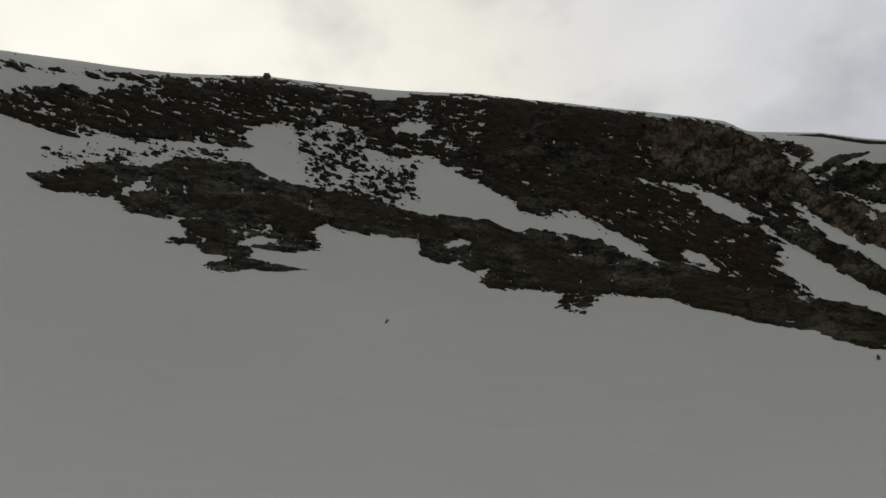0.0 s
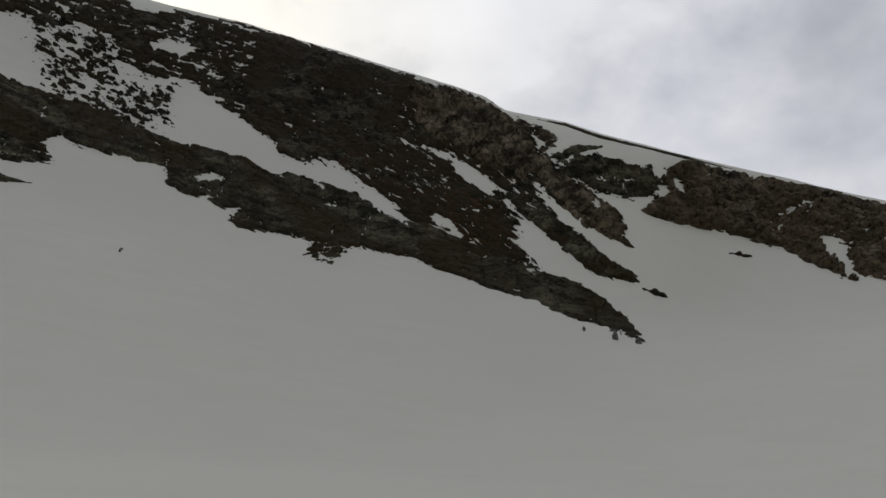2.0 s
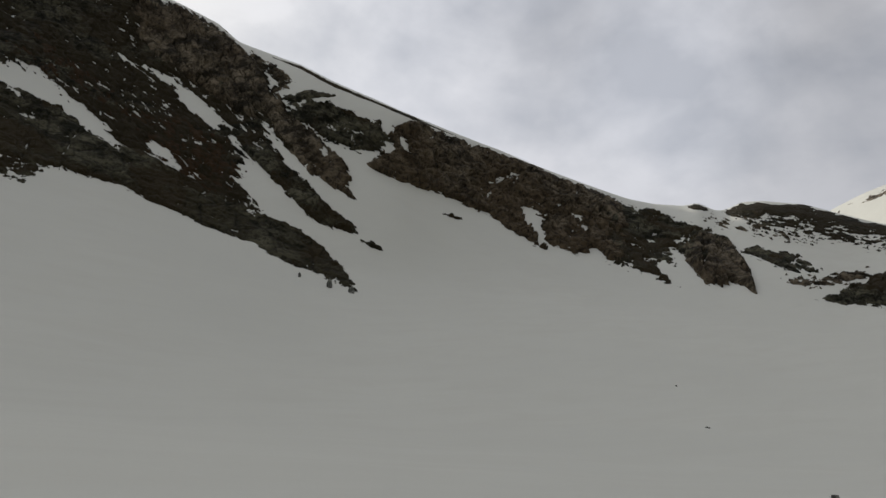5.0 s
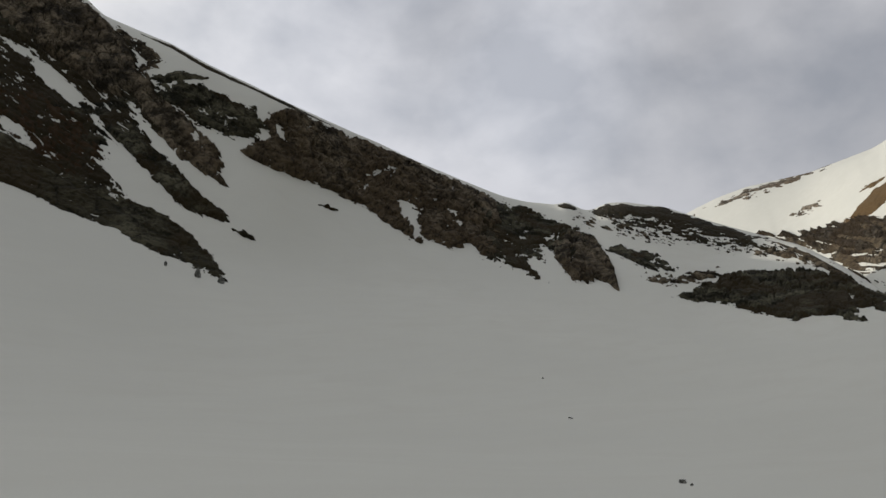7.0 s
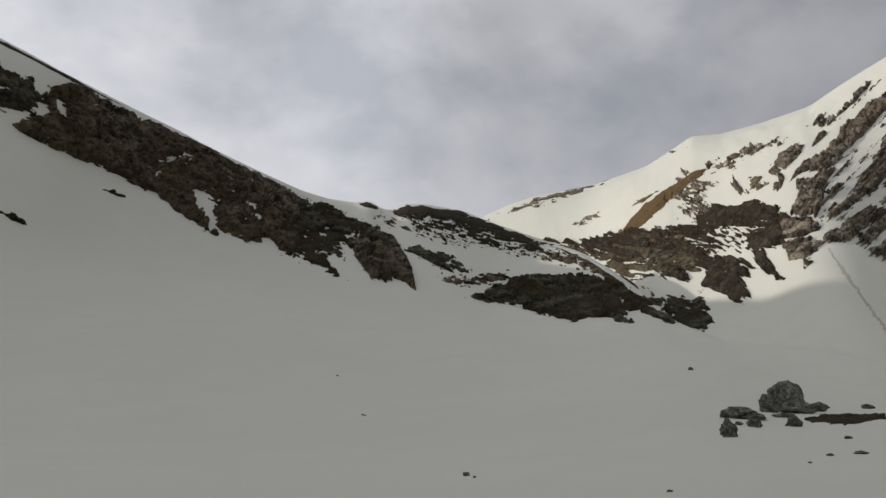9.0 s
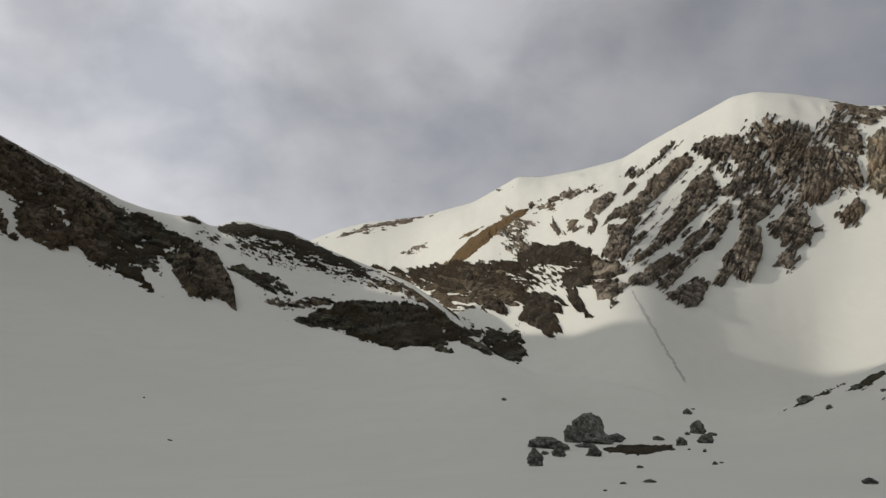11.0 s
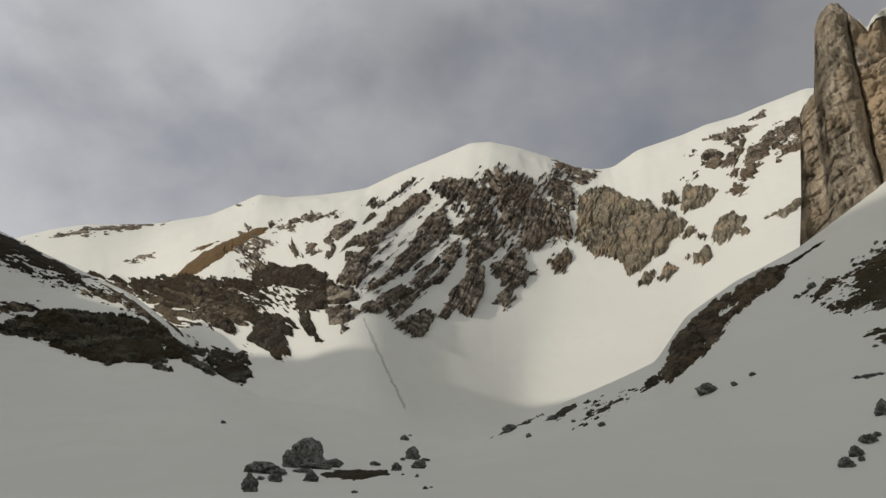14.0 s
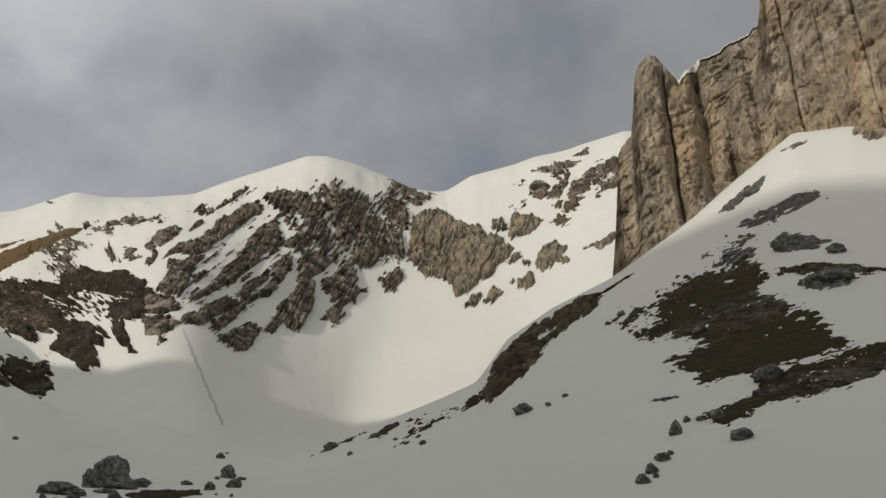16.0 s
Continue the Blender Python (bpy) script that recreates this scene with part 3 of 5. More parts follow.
outcrop('turf_patch', [(7.4, 22.6), (11.2, 23.0), (16.5, 20.0), (20.7, 19.8), (23.8, 18.1), (24.4, 16.5), (22.9, 14.4), (20.2, 16.1), (17.2, 17.9), (14.1, 19.4), (11.6, 20.8), (8.8, 21.4)], RUST_TURF, 'rust-brown dead turf on the rock face', 'turf patch', bare=0.55, streak=-28, long=0.9, thin=0.3, rough=1.0, edge=0.6, thick=0.16, relief=0.08, warp=0.12, seed=563)
outcrop('cliff', [(15.6, 26.9), (19.0, 26.8), (21.7, 26.2), (23.5, 25.0), (25.5, 23.8), (26.3, 22.1), (27.6, 21.0), (25.8, 20.6), (23.6, 20.7), (21.3, 21.8), (18.6, 22.9), (16.4, 24.3)], BROWN_ROCK, 'grey-brown rock cliff under the ridge crest', 'cliff', bare=1.02, streak=-35, long=1.2, thin=0.4, rough=0.62, edge=0.45, thick=0.25, relief=0.3, grain=1.3, upright=True, warp=0.12, seed=570)
outcrop('rock_rib', [(25.9, 21.7), (27.9, 20.7), (29.3, 20.1), (30.7, 19.0), (32.0, 18.1), (32.6, 16.9), (32.3, 16.3), (33.1, 15.5), (31.7, 16.1), (30.4, 16.7), (29.5, 17.2), (28.1, 18.4), (26.7, 19.6)], BROWN_ROCK, 'brown rock rib between two snow gullies', 'rock rib', holes=[[(29.2, 18.1), (29.9, 17.7), (30.6, 17.2), (29.7, 17.7)]], bare=1.08, streak=-42, long=1.5, thin=0.3, thick=0.16, relief=0.22, edge=0.21, rough=0.44, warp=0.12, seed=577)
outcrop('rock_rib', [(24.2, 18.5), (26.4, 18.3), (28.7, 16.8), (31.4, 14.5), (33.2, 13.6), (33.5, 13.0), (31.0, 13.4), (29.7, 14.0), (27.9, 15.5), (26.5, 16.7), (25.1, 17.8)], DARK_ROCK, 'narrow dark rock rib in the snow', 'rock rib', bare=1.05, streak=-40, long=1.6, thin=0.3, thick=0.16, relief=0.2, edge=0.21, rough=0.44, warp=0.12, seed=584)
outcrop('rock_outcrop', [(33.6, 12.6), (34.7, 12.4), (35.6, 11.8), (34.5, 12.1)], DARK_ROCK, 'small dark rock tongue below a rib', 'rock outcrop', bare=1.15, streak=-30, edge=0.1, rough=0.35, warp=0.12, seed=591)
outcrop('rock_outcrop', [(25.4, 24.9), (28.1, 24.5), (30.8, 23.6), (34.0, 22.7), (37.1, 21.8), (39.8, 20.8), (41.9, 20.2), (39.8, 20.7), (37.1, 21.5), (34.0, 22.5), (30.8, 23.3), (28.1, 24.3)], DARK_ROCK, 'thin line of dark rock along the crest', 'rock outcrop', bare=0.95, streak=-22, edge=0.08, relief=0.03, rough=0.25, warp=0.04, seed=598)
outcrop('rock_outcrop', [(24.1, 24.9), (25.9, 24.4), (27.2, 23.8), (27.8, 23.2), (26.1, 22.1), (26.4, 23.1), (25.5, 23.9)], BROWN_ROCK, 'small rocks on the snowy crest', 'rock outcrop', bare=0.75, streak=-15, long=0.7, thin=0.18, rough=0.75, edge=0.21, warp=0.12, seed=605)
outcrop('rock_outcrop', [(26.5, 21.9), (27.8, 22.5), (29.1, 22.9), (31.0, 22.7), (29.2, 22.3), (27.6, 21.8)], DARK_ROCK, 'thin rock slab in snow below the crest', 'rock outcrop', bare=0.95, streak=15, long=0.8, thin=0.18, edge=0.21, rough=0.44, warp=0.12, seed=612)
outcrop('rock_outcrop', [(26.9, 21.4), (28.3, 22.0), (30.5, 22.2), (32.7, 21.4), (34.7, 21.2), (34.5, 20.5), (35.5, 19.8), (34.6, 19.2), (32.9, 19.1), (31.1, 19.3), (29.3, 20.3), (27.9, 20.8)], DARK_ROCK, 'broken dark rock below a snowy crest', 'rock outcrop', bare=0.93, streak=-20, long=1.0, thin=0.25, rough=0.75, relief=0.22, edge=0.21, warp=0.12, seed=619)
outcrop('rock_buttress', [(34.0, 17.9), (34.3, 18.7), (35.9, 19.2), (35.3, 20.4), (36.3, 21.3), (37.6, 21.4), (39.3, 20.7), (41.5, 19.9), (44.0, 19.3), (45.7, 18.9), (49.8, 17.3), (51.7, 16.5), (53.2, 15.6), (53.5, 13.6), (53.1, 11.7), (52.2, 11.9), (51.2, 12.7), (49.7, 12.1), (47.7, 12.9), (47.1, 14.1), (47.4, 14.9), (45.7, 15.6), (45.6, 15.1), (46.9, 13.3), (47.4, 12.6), (45.7, 13.3), (43.7, 14.7), (41.6, 15.5), (39.5, 16.3), (37.3, 16.8), (35.1, 17.5)], BROWN_ROCK, 'brown rock buttress with snowy ledges under the ridge', 'rock buttress', holes=[[(43.0, 17.2), (44.5, 17.8), (45.5, 18.0), (44.1, 17.2)], [(48.4, 16.1), (49.0, 15.2), (48.2, 15.6)], [(49.7, 14.4), (51.2, 14.0), (50.3, 13.8)], [(47.0, 18.5), (48.2, 18.1), (49.6, 17.2), (47.8, 17.8)], [(35.6, 20.4), (36.7, 20.1), (36.6, 19.3), (36.0, 19.7)], [(39.8, 20.6), (43.7, 19.6), (41.5, 19.8)], [(52.2, 13.7), (53.2, 13.9), (54.0, 13.3)]], bare=0.97, streak=-18, long=1.2, thin=0.24, rough=0.62, thick=0.18, relief=0.32, grain=1.5, edge=0.21, warp=0.12, seed=626)
outcrop('rock_buttress', [(50.9, 16.8), (53.6, 15.7), (55.5, 15.2), (57.2, 14.5), (59.0, 14.0), (60.6, 12.9), (61.1, 12.1), (58.5, 11.9), (57.1, 12.3), (56.4, 12.6), (56.8, 11.3), (55.3, 12.0), (55.7, 11.1), (56.9, 10.0), (55.3, 10.7), (53.5, 11.2), (52.2, 11.8), (52.0, 13.2)], DARK_ROCK, 'dark broken rock with snow specks below the ridge', 'rock buttress', holes=[[(56.5, 13.1), (57.5, 13.4), (58.1, 13.2), (57.0, 12.9)]], bare=0.86, streak=-14, long=0.8, thin=0.18, rough=0.94, speck=0.7, relief=0.2, edge=0.21, warp=0.12, seed=633)
outcrop('rock_buttress', [(57.2, 12.6), (58.8, 13.4), (60.6, 13.0), (61.5, 11.4), (62.2, 9.4), (61.3, 9.9), (60.5, 10.3), (59.8, 10.0), (58.9, 10.1), (57.9, 11.3)], BROWN_ROCK, 'smooth grey-brown rock nose at the end of a buttress', 'rock buttress', holes=[[(58.6, 13.0), (58.9, 11.9), (58.7, 11.1), (58.6, 12.1)]], bare=1.12, streak=-45, rough=0.38, thick=0.3, relief=0.3, grain=1.2, upright=True, edge=0.21, warp=0.12, seed=640)
outcrop('rock_outcrop', [(39.8, 14.9), (41.0, 14.7), (41.3, 14.4), (40.6, 14.5)], DARK_ROCK, 'small dark rock below the buttress', 'rock outcrop', bare=1.05, edge=0.08, rough=0.35, warp=0.12, seed=647)
outcrop('grassy_hilltop', [(60.1, 15.0), (61.3, 15.6), (62.8, 15.5), (65.4, 15.2), (67.1, 14.7), (68.8, 14.1), (71.0, 13.2), (72.7, 12.8), (71.0, 12.8), (68.8, 13.4), (66.7, 14.0), (64.5, 14.6), (62.4, 14.7), (61.1, 14.8)], TURF_ROCK, 'smooth brown dead-grass crown of the hill', 'hilltop', bare=1.08, streak=-14, long=1.2, thin=0.2, relief=0.03, rough=0.5, edge=0.21, warp=0.12, seed=654)
outcrop('grassy_hilltop', [(60.5, 15.0), (62.4, 14.8), (66.7, 14.2), (71.0, 12.9), (74.1, 12.0), (73.3, 11.7), (68.9, 12.5), (66.3, 12.9), (63.7, 13.7), (61.6, 14.2)], TURF_ROCK, 'brown grassy hillside peppered with snow', 'hilltop', bare=0.62, streak=-15, long=0.5, thin=0.12, rough=1.12, speck=0.5, edge=0.38, relief=0.04, warp=0.12, seed=661)
outcrop('rock_outcrop', [(57.7, 15.5), (58.3, 15.7), (59.2, 15.4), (59.4, 15.1)], DARK_ROCK, 'low turf dome on the snowy ridge', 'rock outcrop', bare=1.1, edge=0.1, relief=0.03, rough=0.35, warp=0.12, seed=668)
outcrop('rock_outcrop', [(59.9, 14.9), (62.0, 14.2), (64.2, 13.3), (66.7, 12.7), (66.3, 12.5), (63.8, 12.8), (61.2, 13.8), (58.6, 14.7)], BROWN_ROCK, 'thin rock streaks in the snow shelf', 'rock outcrop', bare=0.45, streak=-24, long=0.9, thin=0.13, rough=0.88, edge=0.38, warp=0.12, seed=675)
outcrop('rock_outcrop', [(60.9, 12.4), (62.5, 12.6), (64.6, 12.0), (66.3, 10.8), (64.2, 10.9), (63.0, 11.5)], DARK_ROCK, 'dark rock ledge on a snow shelf', 'rock outcrop', bare=0.93, streak=-25, long=1.0, thin=0.2, rough=0.62, edge=0.21, warp=0.12, seed=682)
outcrop('rock_outcrop', [(63.8, 10.4), (66.4, 10.5), (68.9, 10.8), (69.7, 10.3), (67.2, 9.8), (64.7, 9.9)], BROWN_ROCK, 'low broken rocks at the shelf edge', 'rock outcrop', bare=0.6, streak=-5, long=0.8, thin=0.14, rough=0.88, edge=0.3, warp=0.12, seed=689)
outcrop('rock_outcrop', [(66.3, 12.8), (69.7, 12.5), (72.2, 12.2), (75.0, 11.6), (76.6, 10.3), (75.6, 10.5), (73.1, 11.3), (70.1, 12.0)], BROWN_ROCK, 'thin dark stones in the snow shelf', 'rock outcrop', bare=0.62, streak=-13, long=0.8, thin=0.13, rough=0.88, edge=0.3, warp=0.12, seed=696)
outcrop('rock_band', [(65.8, 8.9), (67.2, 9.4), (68.9, 9.9), (69.8, 10.6), (72.3, 10.4), (75.2, 10.4), (77.2, 10.0), (78.0, 9.1), (78.9, 8.3), (77.2, 7.6), (78.2, 7.0), (76.4, 7.5), (74.7, 7.7), (74.0, 7.2), (72.3, 7.6), (69.8, 8.4), (67.7, 8.6)], DARK_ROCK, 'broken brown rock band above the snow bowl', 'rock band', bare=1.04, streak=-10, long=1.1, thin=0.25, rough=0.62, thick=0.22, relief=0.26, grain=1.3, upright=True, edge=0.21, warp=0.12, seed=703)
outcrop('rock_band', [(71.8, 13.0), (74.8, 11.8), (76.8, 10.4), (78.8, 8.6), (78.4, 8.5), (76.4, 10.2), (74.3, 11.6)], BROWN_ROCK, 'thin stony edge along the near slope', 'rock outcrop', bare=0.85, streak=-35, edge=0.1, rough=0.4, relief=0.05, warp=0.05, seed=710)
outcrop('rock_outcrop', [(77.4, 9.7), (79.2, 8.8), (81.6, 8.8), (82.8, 9.0), (83.2, 8.0), (83.3, 7.0), (82.7, 6.5), (80.8, 7.0), (79.2, 7.6), (78.4, 8.2)], DARK_ROCK, 'broken rock at the end of the band', 'rock outcrop', holes=[[(79.0, 8.3), (80.2, 8.3), (79.6, 8.0)]], layer='near', bare=0.92, streak=-22, long=0.8, thin=0.2, rough=0.75, edge=0.21, warp=0.12, seed=717)
outcrop('rock_outcrop', [(77.4, 9.7), (79.2, 8.8), (81.6, 8.8), (82.8, 9.0), (83.2, 8.0), (83.3, 7.0), (82.7, 6.5), (80.8, 7.0), (79.2, 7.6), (78.4, 8.2)], DARK_ROCK, 'broken rock at the end of the band', 'rock outcrop', holes=[[(79.0, 8.3), (80.2, 8.3), (79.6, 8.0)]], layer='far', bare=0.92, streak=-22, long=0.8, thin=0.2, rough=0.75, edge=0.21, warp=0.12, seed=724)
outcrop('grass_ridge', [(77.4, 13.8), (79.0, 15.4), (81.0, 16.7), (82.6, 17.5), (83.6, 17.7), (82.3, 16.9), (81.0, 16.2), (80.1, 15.2), (79.3, 14.4), (78.1, 13.7)], RUST_GRASS, 'rust-brown dead grass ridge between snow slopes', 'grass patch', layer='far', bare=1.1, streak=30, long=1.2, thin=0.25, rough=0.38, thick=0.16, relief=0.06, edge=0.18, warp=0.12, seed=731)
outcrop('grass_ridge', [(78.0, 15.4), (78.9, 16.0), (80.0, 16.4), (79.0, 15.7)], RUST_GRASS, 'thin dark line of grass on a snow edge', 'grass patch', layer='far', bare=0.9, streak=30, long=1.2, thin=0.25, rough=0.42, thick=0.06, relief=0.03, edge=0.08, warp=0.12, seed=738)
outcrop('rocky_slope', [(71.3, 13.2), (74.3, 13.1), (77.5, 13.7), (81.6, 13.9), (84.0, 13.7), (83.7, 11.8), (81.8, 11.5), (80.1, 11.8), (77.7, 11.4), (76.4, 11.1), (76.8, 11.9), (75.2, 12.0), (74.4, 12.5)], SLOPE_ROCK, 'brown grassy rock slope patched with snow', 'rocky slope', holes=[[(76.6, 12.7), (78.8, 12.4), (79.8, 11.8), (78.0, 12.2)], [(81.0, 13.2), (82.6, 13.0), (81.7, 12.7)]], layer='far', bare=0.8, streak=-12, long=0.9, thin=0.2, rough=0.75, thick=0.16, relief=0.2, edge=0.18, warp=0.12, seed=745)
outcrop('rock_outcrop', [(76.9, 11.1), (80.1, 11.5), (81.5, 11.1), (82.0, 10.0), (80.2, 10.3), (79.0, 10.9)], SLOPE_ROCK, 'dark broken rocks in a snow slope', 'rock outcrop', layer='far', bare=0.8, streak=-25, long=0.8, thin=0.18, rough=0.69, thick=0.16, relief=0.2, edge=0.18, warp=0.12, seed=752)
outcrop('rock_outcrop', [(77.2, 10.6), (78.6, 9.8), (79.4, 9.3), (77.8, 9.9)], SLOPE_ROCK, 'thin slanting rock streaks in the snow', 'rock outcrop', layer='far', bare=0.8, streak=-35, long=1.2, thin=0.15, rough=0.75, thick=0.16, relief=0.2, edge=0.18, warp=0.12, seed=759)
outcrop('rock_outcrop', [(83.7, 15.1), (85.8, 15.0), (88.4, 14.3), (88.9, 13.8), (87.2, 13.4), (85.4, 13.7), (83.8, 13.6), (81.6, 13.6)], SLOPE_ROCK, 'dark crags breaking out of the snow slope', 'rock outcrop', layer='far', bare=0.85, streak=-10, long=1.2, thin=0.25, rough=0.75, thick=0.16, relief=0.2, edge=0.18, warp=0.12, seed=766)
outcrop('rock_outcrop', [(85.9, 15.2), (86.7, 15.3), (87.9, 14.7), (88.5, 14.2), (85.8, 14.5)], SLOPE_ROCK, 'rounded brown rock hump in the snow', 'rock outcrop', layer='far', bare=1.05, streak=30, long=1.2, thin=0.25, rough=0.53, thick=0.16, relief=0.2, edge=0.18, warp=0.12, seed=773)
outcrop('rock_outcrop', [(85.9, 13.2), (88.3, 13.6), (88.4, 12.2), (86.0, 11.9)], SLOPE_ROCK, 'dark brown rock knob in the snow', 'rock outcrop', layer='far', bare=0.9, streak=-10, long=1.2, thin=0.25, rough=0.53, thick=0.16, relief=0.2, edge=0.18, warp=0.12, seed=780)
outcrop('rock_outcrop', [(81.8, 11.6), (83.9, 11.7), (85.6, 11.4), (86.5, 10.7), (85.6, 10.1), (86.0, 8.7), (85.1, 8.3), (84.0, 9.0), (82.8, 9.5), (83.2, 10.6)], SLOPE_ROCK, 'dark rock crag with a broken foot', 'rock outcrop', layer='far', bare=0.87, streak=-30, long=1.2, thin=0.25, rough=0.62, thick=0.16, relief=0.2, edge=0.18, warp=0.12, seed=787)
outcrop('rock_outcrop', [(86.1, 11.8), (87.0, 12.0), (87.5, 11.0), (87.8, 10.1), (86.9, 10.3), (86.3, 11.3)], SLOPE_ROCK, 'narrow rock rib pointing down the snow', 'rock outcrop', layer='far', bare=0.9, streak=-55, long=1.2, thin=0.25, rough=0.53, thick=0.16, relief=0.2, edge=0.18, warp=0.12, seed=794)
outcrop('rock_outcrop', [(87.6, 10.2), (88.1, 10.0), (87.9, 9.7)], SLOPE_ROCK, 'small dark rock low in the snow', 'rock outcrop', layer='far', bare=1.1, streak=30, long=1.2, thin=0.25, rough=0.42, thick=0.16, relief=0.2, edge=0.07, warp=0.12, seed=801)
outcrop('rock_outcrop', [(83.3, 13.5), (85.9, 13.8), (88.4, 13.1), (85.9, 13.0), (86.0, 11.7), (83.9, 11.8)], SLOPE_ROCK, 'speckled stony ground in snow', 'rock outcrop', layer='far', bare=0.4, streak=-30, long=0.5, thin=0.16, rough=1.12, thick=0.16, relief=0.2, edge=0.45, warp=0.12, seed=808)
outcrop('rock_outcrop', [(88.1, 13.8), (90.1, 13.8), (90.5, 13.1), (89.7, 12.6), (88.4, 12.6)], FACE_ROCK, 'dark rock below the slanting ribs', 'rock outcrop', layer='far', bare=0.88, streak=30, long=1.2, thin=0.25, rough=0.53, thick=0.16, relief=0.2, edge=0.18, warp=0.12, seed=815)
outcrop('rock_outcrop', [(88.3, 12.4), (89.7, 12.5), (90.7, 12.1), (90.0, 11.4), (89.3, 11.0), (88.5, 11.4)], FACE_ROCK, 'dark rounded crag at the foot of the face', 'rock outcrop', layer='far', bare=1.02, streak=30, long=1.2, thin=0.25, rough=0.53, thick=0.16, relief=0.2, edge=0.18, warp=0.12, seed=822)
outcrop('rock_outcrop', [(89.3, 11.0), (89.8, 10.9), (89.6, 10.6)], FACE_ROCK, 'small rock below the crag', 'rock outcrop', layer='far', bare=1.1, streak=30, long=1.2, thin=0.25, rough=0.42, thick=0.16, relief=0.2, edge=0.07, warp=0.12, seed=829)
outcrop('rock_outcrop', [(81.6, 17.7), (83.5, 17.0), (84.1, 16.5), (83.4, 16.1), (83.8, 14.9), (82.0, 14.3), (81.0, 16.0)], FACE_ROCK, 'thin rock bands dusted with snow', 'rock outcrop', layer='far', bare=0.5, streak=-20, long=0.5, thin=0.14, rough=1.12, thick=0.16, relief=0.2, edge=0.38, warp=0.12, seed=836)
outcrop('rock_outcrop', [(83.0, 17.8), (85.6, 18.6), (87.8, 19.4), (89.2, 19.2), (87.4, 18.5), (85.7, 18.2), (85.3, 17.4), (83.9, 17.6)], FACE_ROCK, 'thin rock bands dusted with snow', 'rock outcrop', layer='far', bare=0.52, streak=18, long=0.6, thin=0.14, rough=1.06, thick=0.16, relief=0.2, edge=0.33, warp=0.12, seed=843)
outcrop('rock_outcrop', [(85.2, 17.4), (85.8, 16.4), (86.3, 15.8), (85.5, 15.8), (85.3, 16.5)], FACE_ROCK, 'dark rock rib in the snow slope', 'rock outcrop', layer='far', bare=0.85, streak=-60, long=1.2, thin=0.25, rough=0.53, thick=0.16, relief=0.2, edge=0.18, warp=0.12, seed=850)
outcrop('rock_outcrop', [(86.3, 16.9), (87.0, 16.8), (87.5, 16.3), (86.8, 16.1), (86.4, 16.3)], FACE_ROCK, 'dark rock knob in the snow slope', 'rock outcrop', layer='far', bare=0.9, streak=30, long=1.2, thin=0.25, rough=0.53, thick=0.16, relief=0.2, edge=0.18, warp=0.12, seed=857)
outcrop('rock_outcrop', [(87.6, 17.5), (88.5, 17.2), (88.6, 16.4), (88.2, 15.7), (87.8, 16.0), (88.2, 16.6)], FACE_ROCK, 'dark rock rib in the snow slope', 'rock outcrop', layer='far', bare=0.87, streak=60, long=1.2, thin=0.25, rough=0.53, thick=0.16, relief=0.2, edge=0.18, warp=0.12, seed=864)
outcrop('rock_outcrop', [(87.9, 17.7), (88.8, 18.5), (89.6, 18.8), (90.0, 18.3), (89.1, 17.5), (88.3, 17.2)], FACE_ROCK, 'slanting brown rock rib', 'rock outcrop', layer='far', bare=0.9, streak=38, long=1.2, thin=0.25, rough=0.53, thick=0.16, relief=0.2, edge=0.18, warp=0.12, seed=871)
outcrop('rock_rib', [(88.9, 16.4), (90.0, 17.5), (91.3, 18.1), (92.6, 19.6), (94.3, 20.8), (95.2, 21.1), (95.7, 20.6), (95.0, 20.0), (93.5, 18.7), (92.6, 17.9), (91.8, 17.1), (90.9, 16.8), (90.0, 17.0)], FACE_ROCK, 'long slanting brown rock rib with snow above', 'rock rib', layer='far', bare=0.98, streak=40, long=1.5, thin=0.2, rough=0.53, thick=0.2, relief=0.22, edge=0.18, fine=0.16, grain=1.0, warp=0.12, seed=878)
outcrop('rock_rib', [(90.0, 18.4), (91.1, 19.2), (91.5, 19.3), (90.6, 18.5)], FACE_ROCK, 'small slanting rock rib under the summit', 'rock rib', layer='far', bare=0.85, streak=40, long=1.5, thin=0.2, rough=0.53, thick=0.2, relief=0.22, edge=0.18, fine=0.16, grain=1.0, warp=0.12, seed=885)
outcrop('rock_rib', [(89.9, 19.8), (91.2, 20.4), (92.1, 20.4), (93.4, 21.5), (94.5, 22.3), (95.6, 22.3), (94.5, 21.5), (92.6, 20.2), (91.3, 19.6)], FACE_ROCK, 'thin rock streaks in the summit snow', 'rock rib', layer='far', bare=0.3, streak=40, long=1.5, thin=0.14, rough=0.88, thick=0.2, relief=0.22, edge=0.18, fine=0.16, grain=1.0, warp=0.12, seed=892)
outcrop('rock_rib', [(89.2, 16.4), (90.7, 16.6), (91.9, 16.9), (91.2, 16.1), (90.8, 14.8), (90.4, 13.9), (89.5, 13.9), (88.8, 14.3), (89.4, 15.4)], FACE_ROCK, 'dark broken rock at the rib foot', 'rock rib', layer='far', bare=0.98, streak=60, long=1.5, thin=0.2, rough=0.53, thick=0.2, relief=0.22, edge=0.18, fine=0.16, grain=1.0, warp=0.12, seed=899)
outcrop('rock_rib', [(90.9, 15.4), (92.0, 15.9), (91.5, 15.1)], FACE_ROCK, 'short slanting rock rib', 'rock rib', layer='far', bare=1.05, streak=40, long=1.5, thin=0.2, rough=0.53, thick=0.2, relief=0.22, edge=0.18, fine=0.16, grain=1.0, warp=0.12, seed=906)
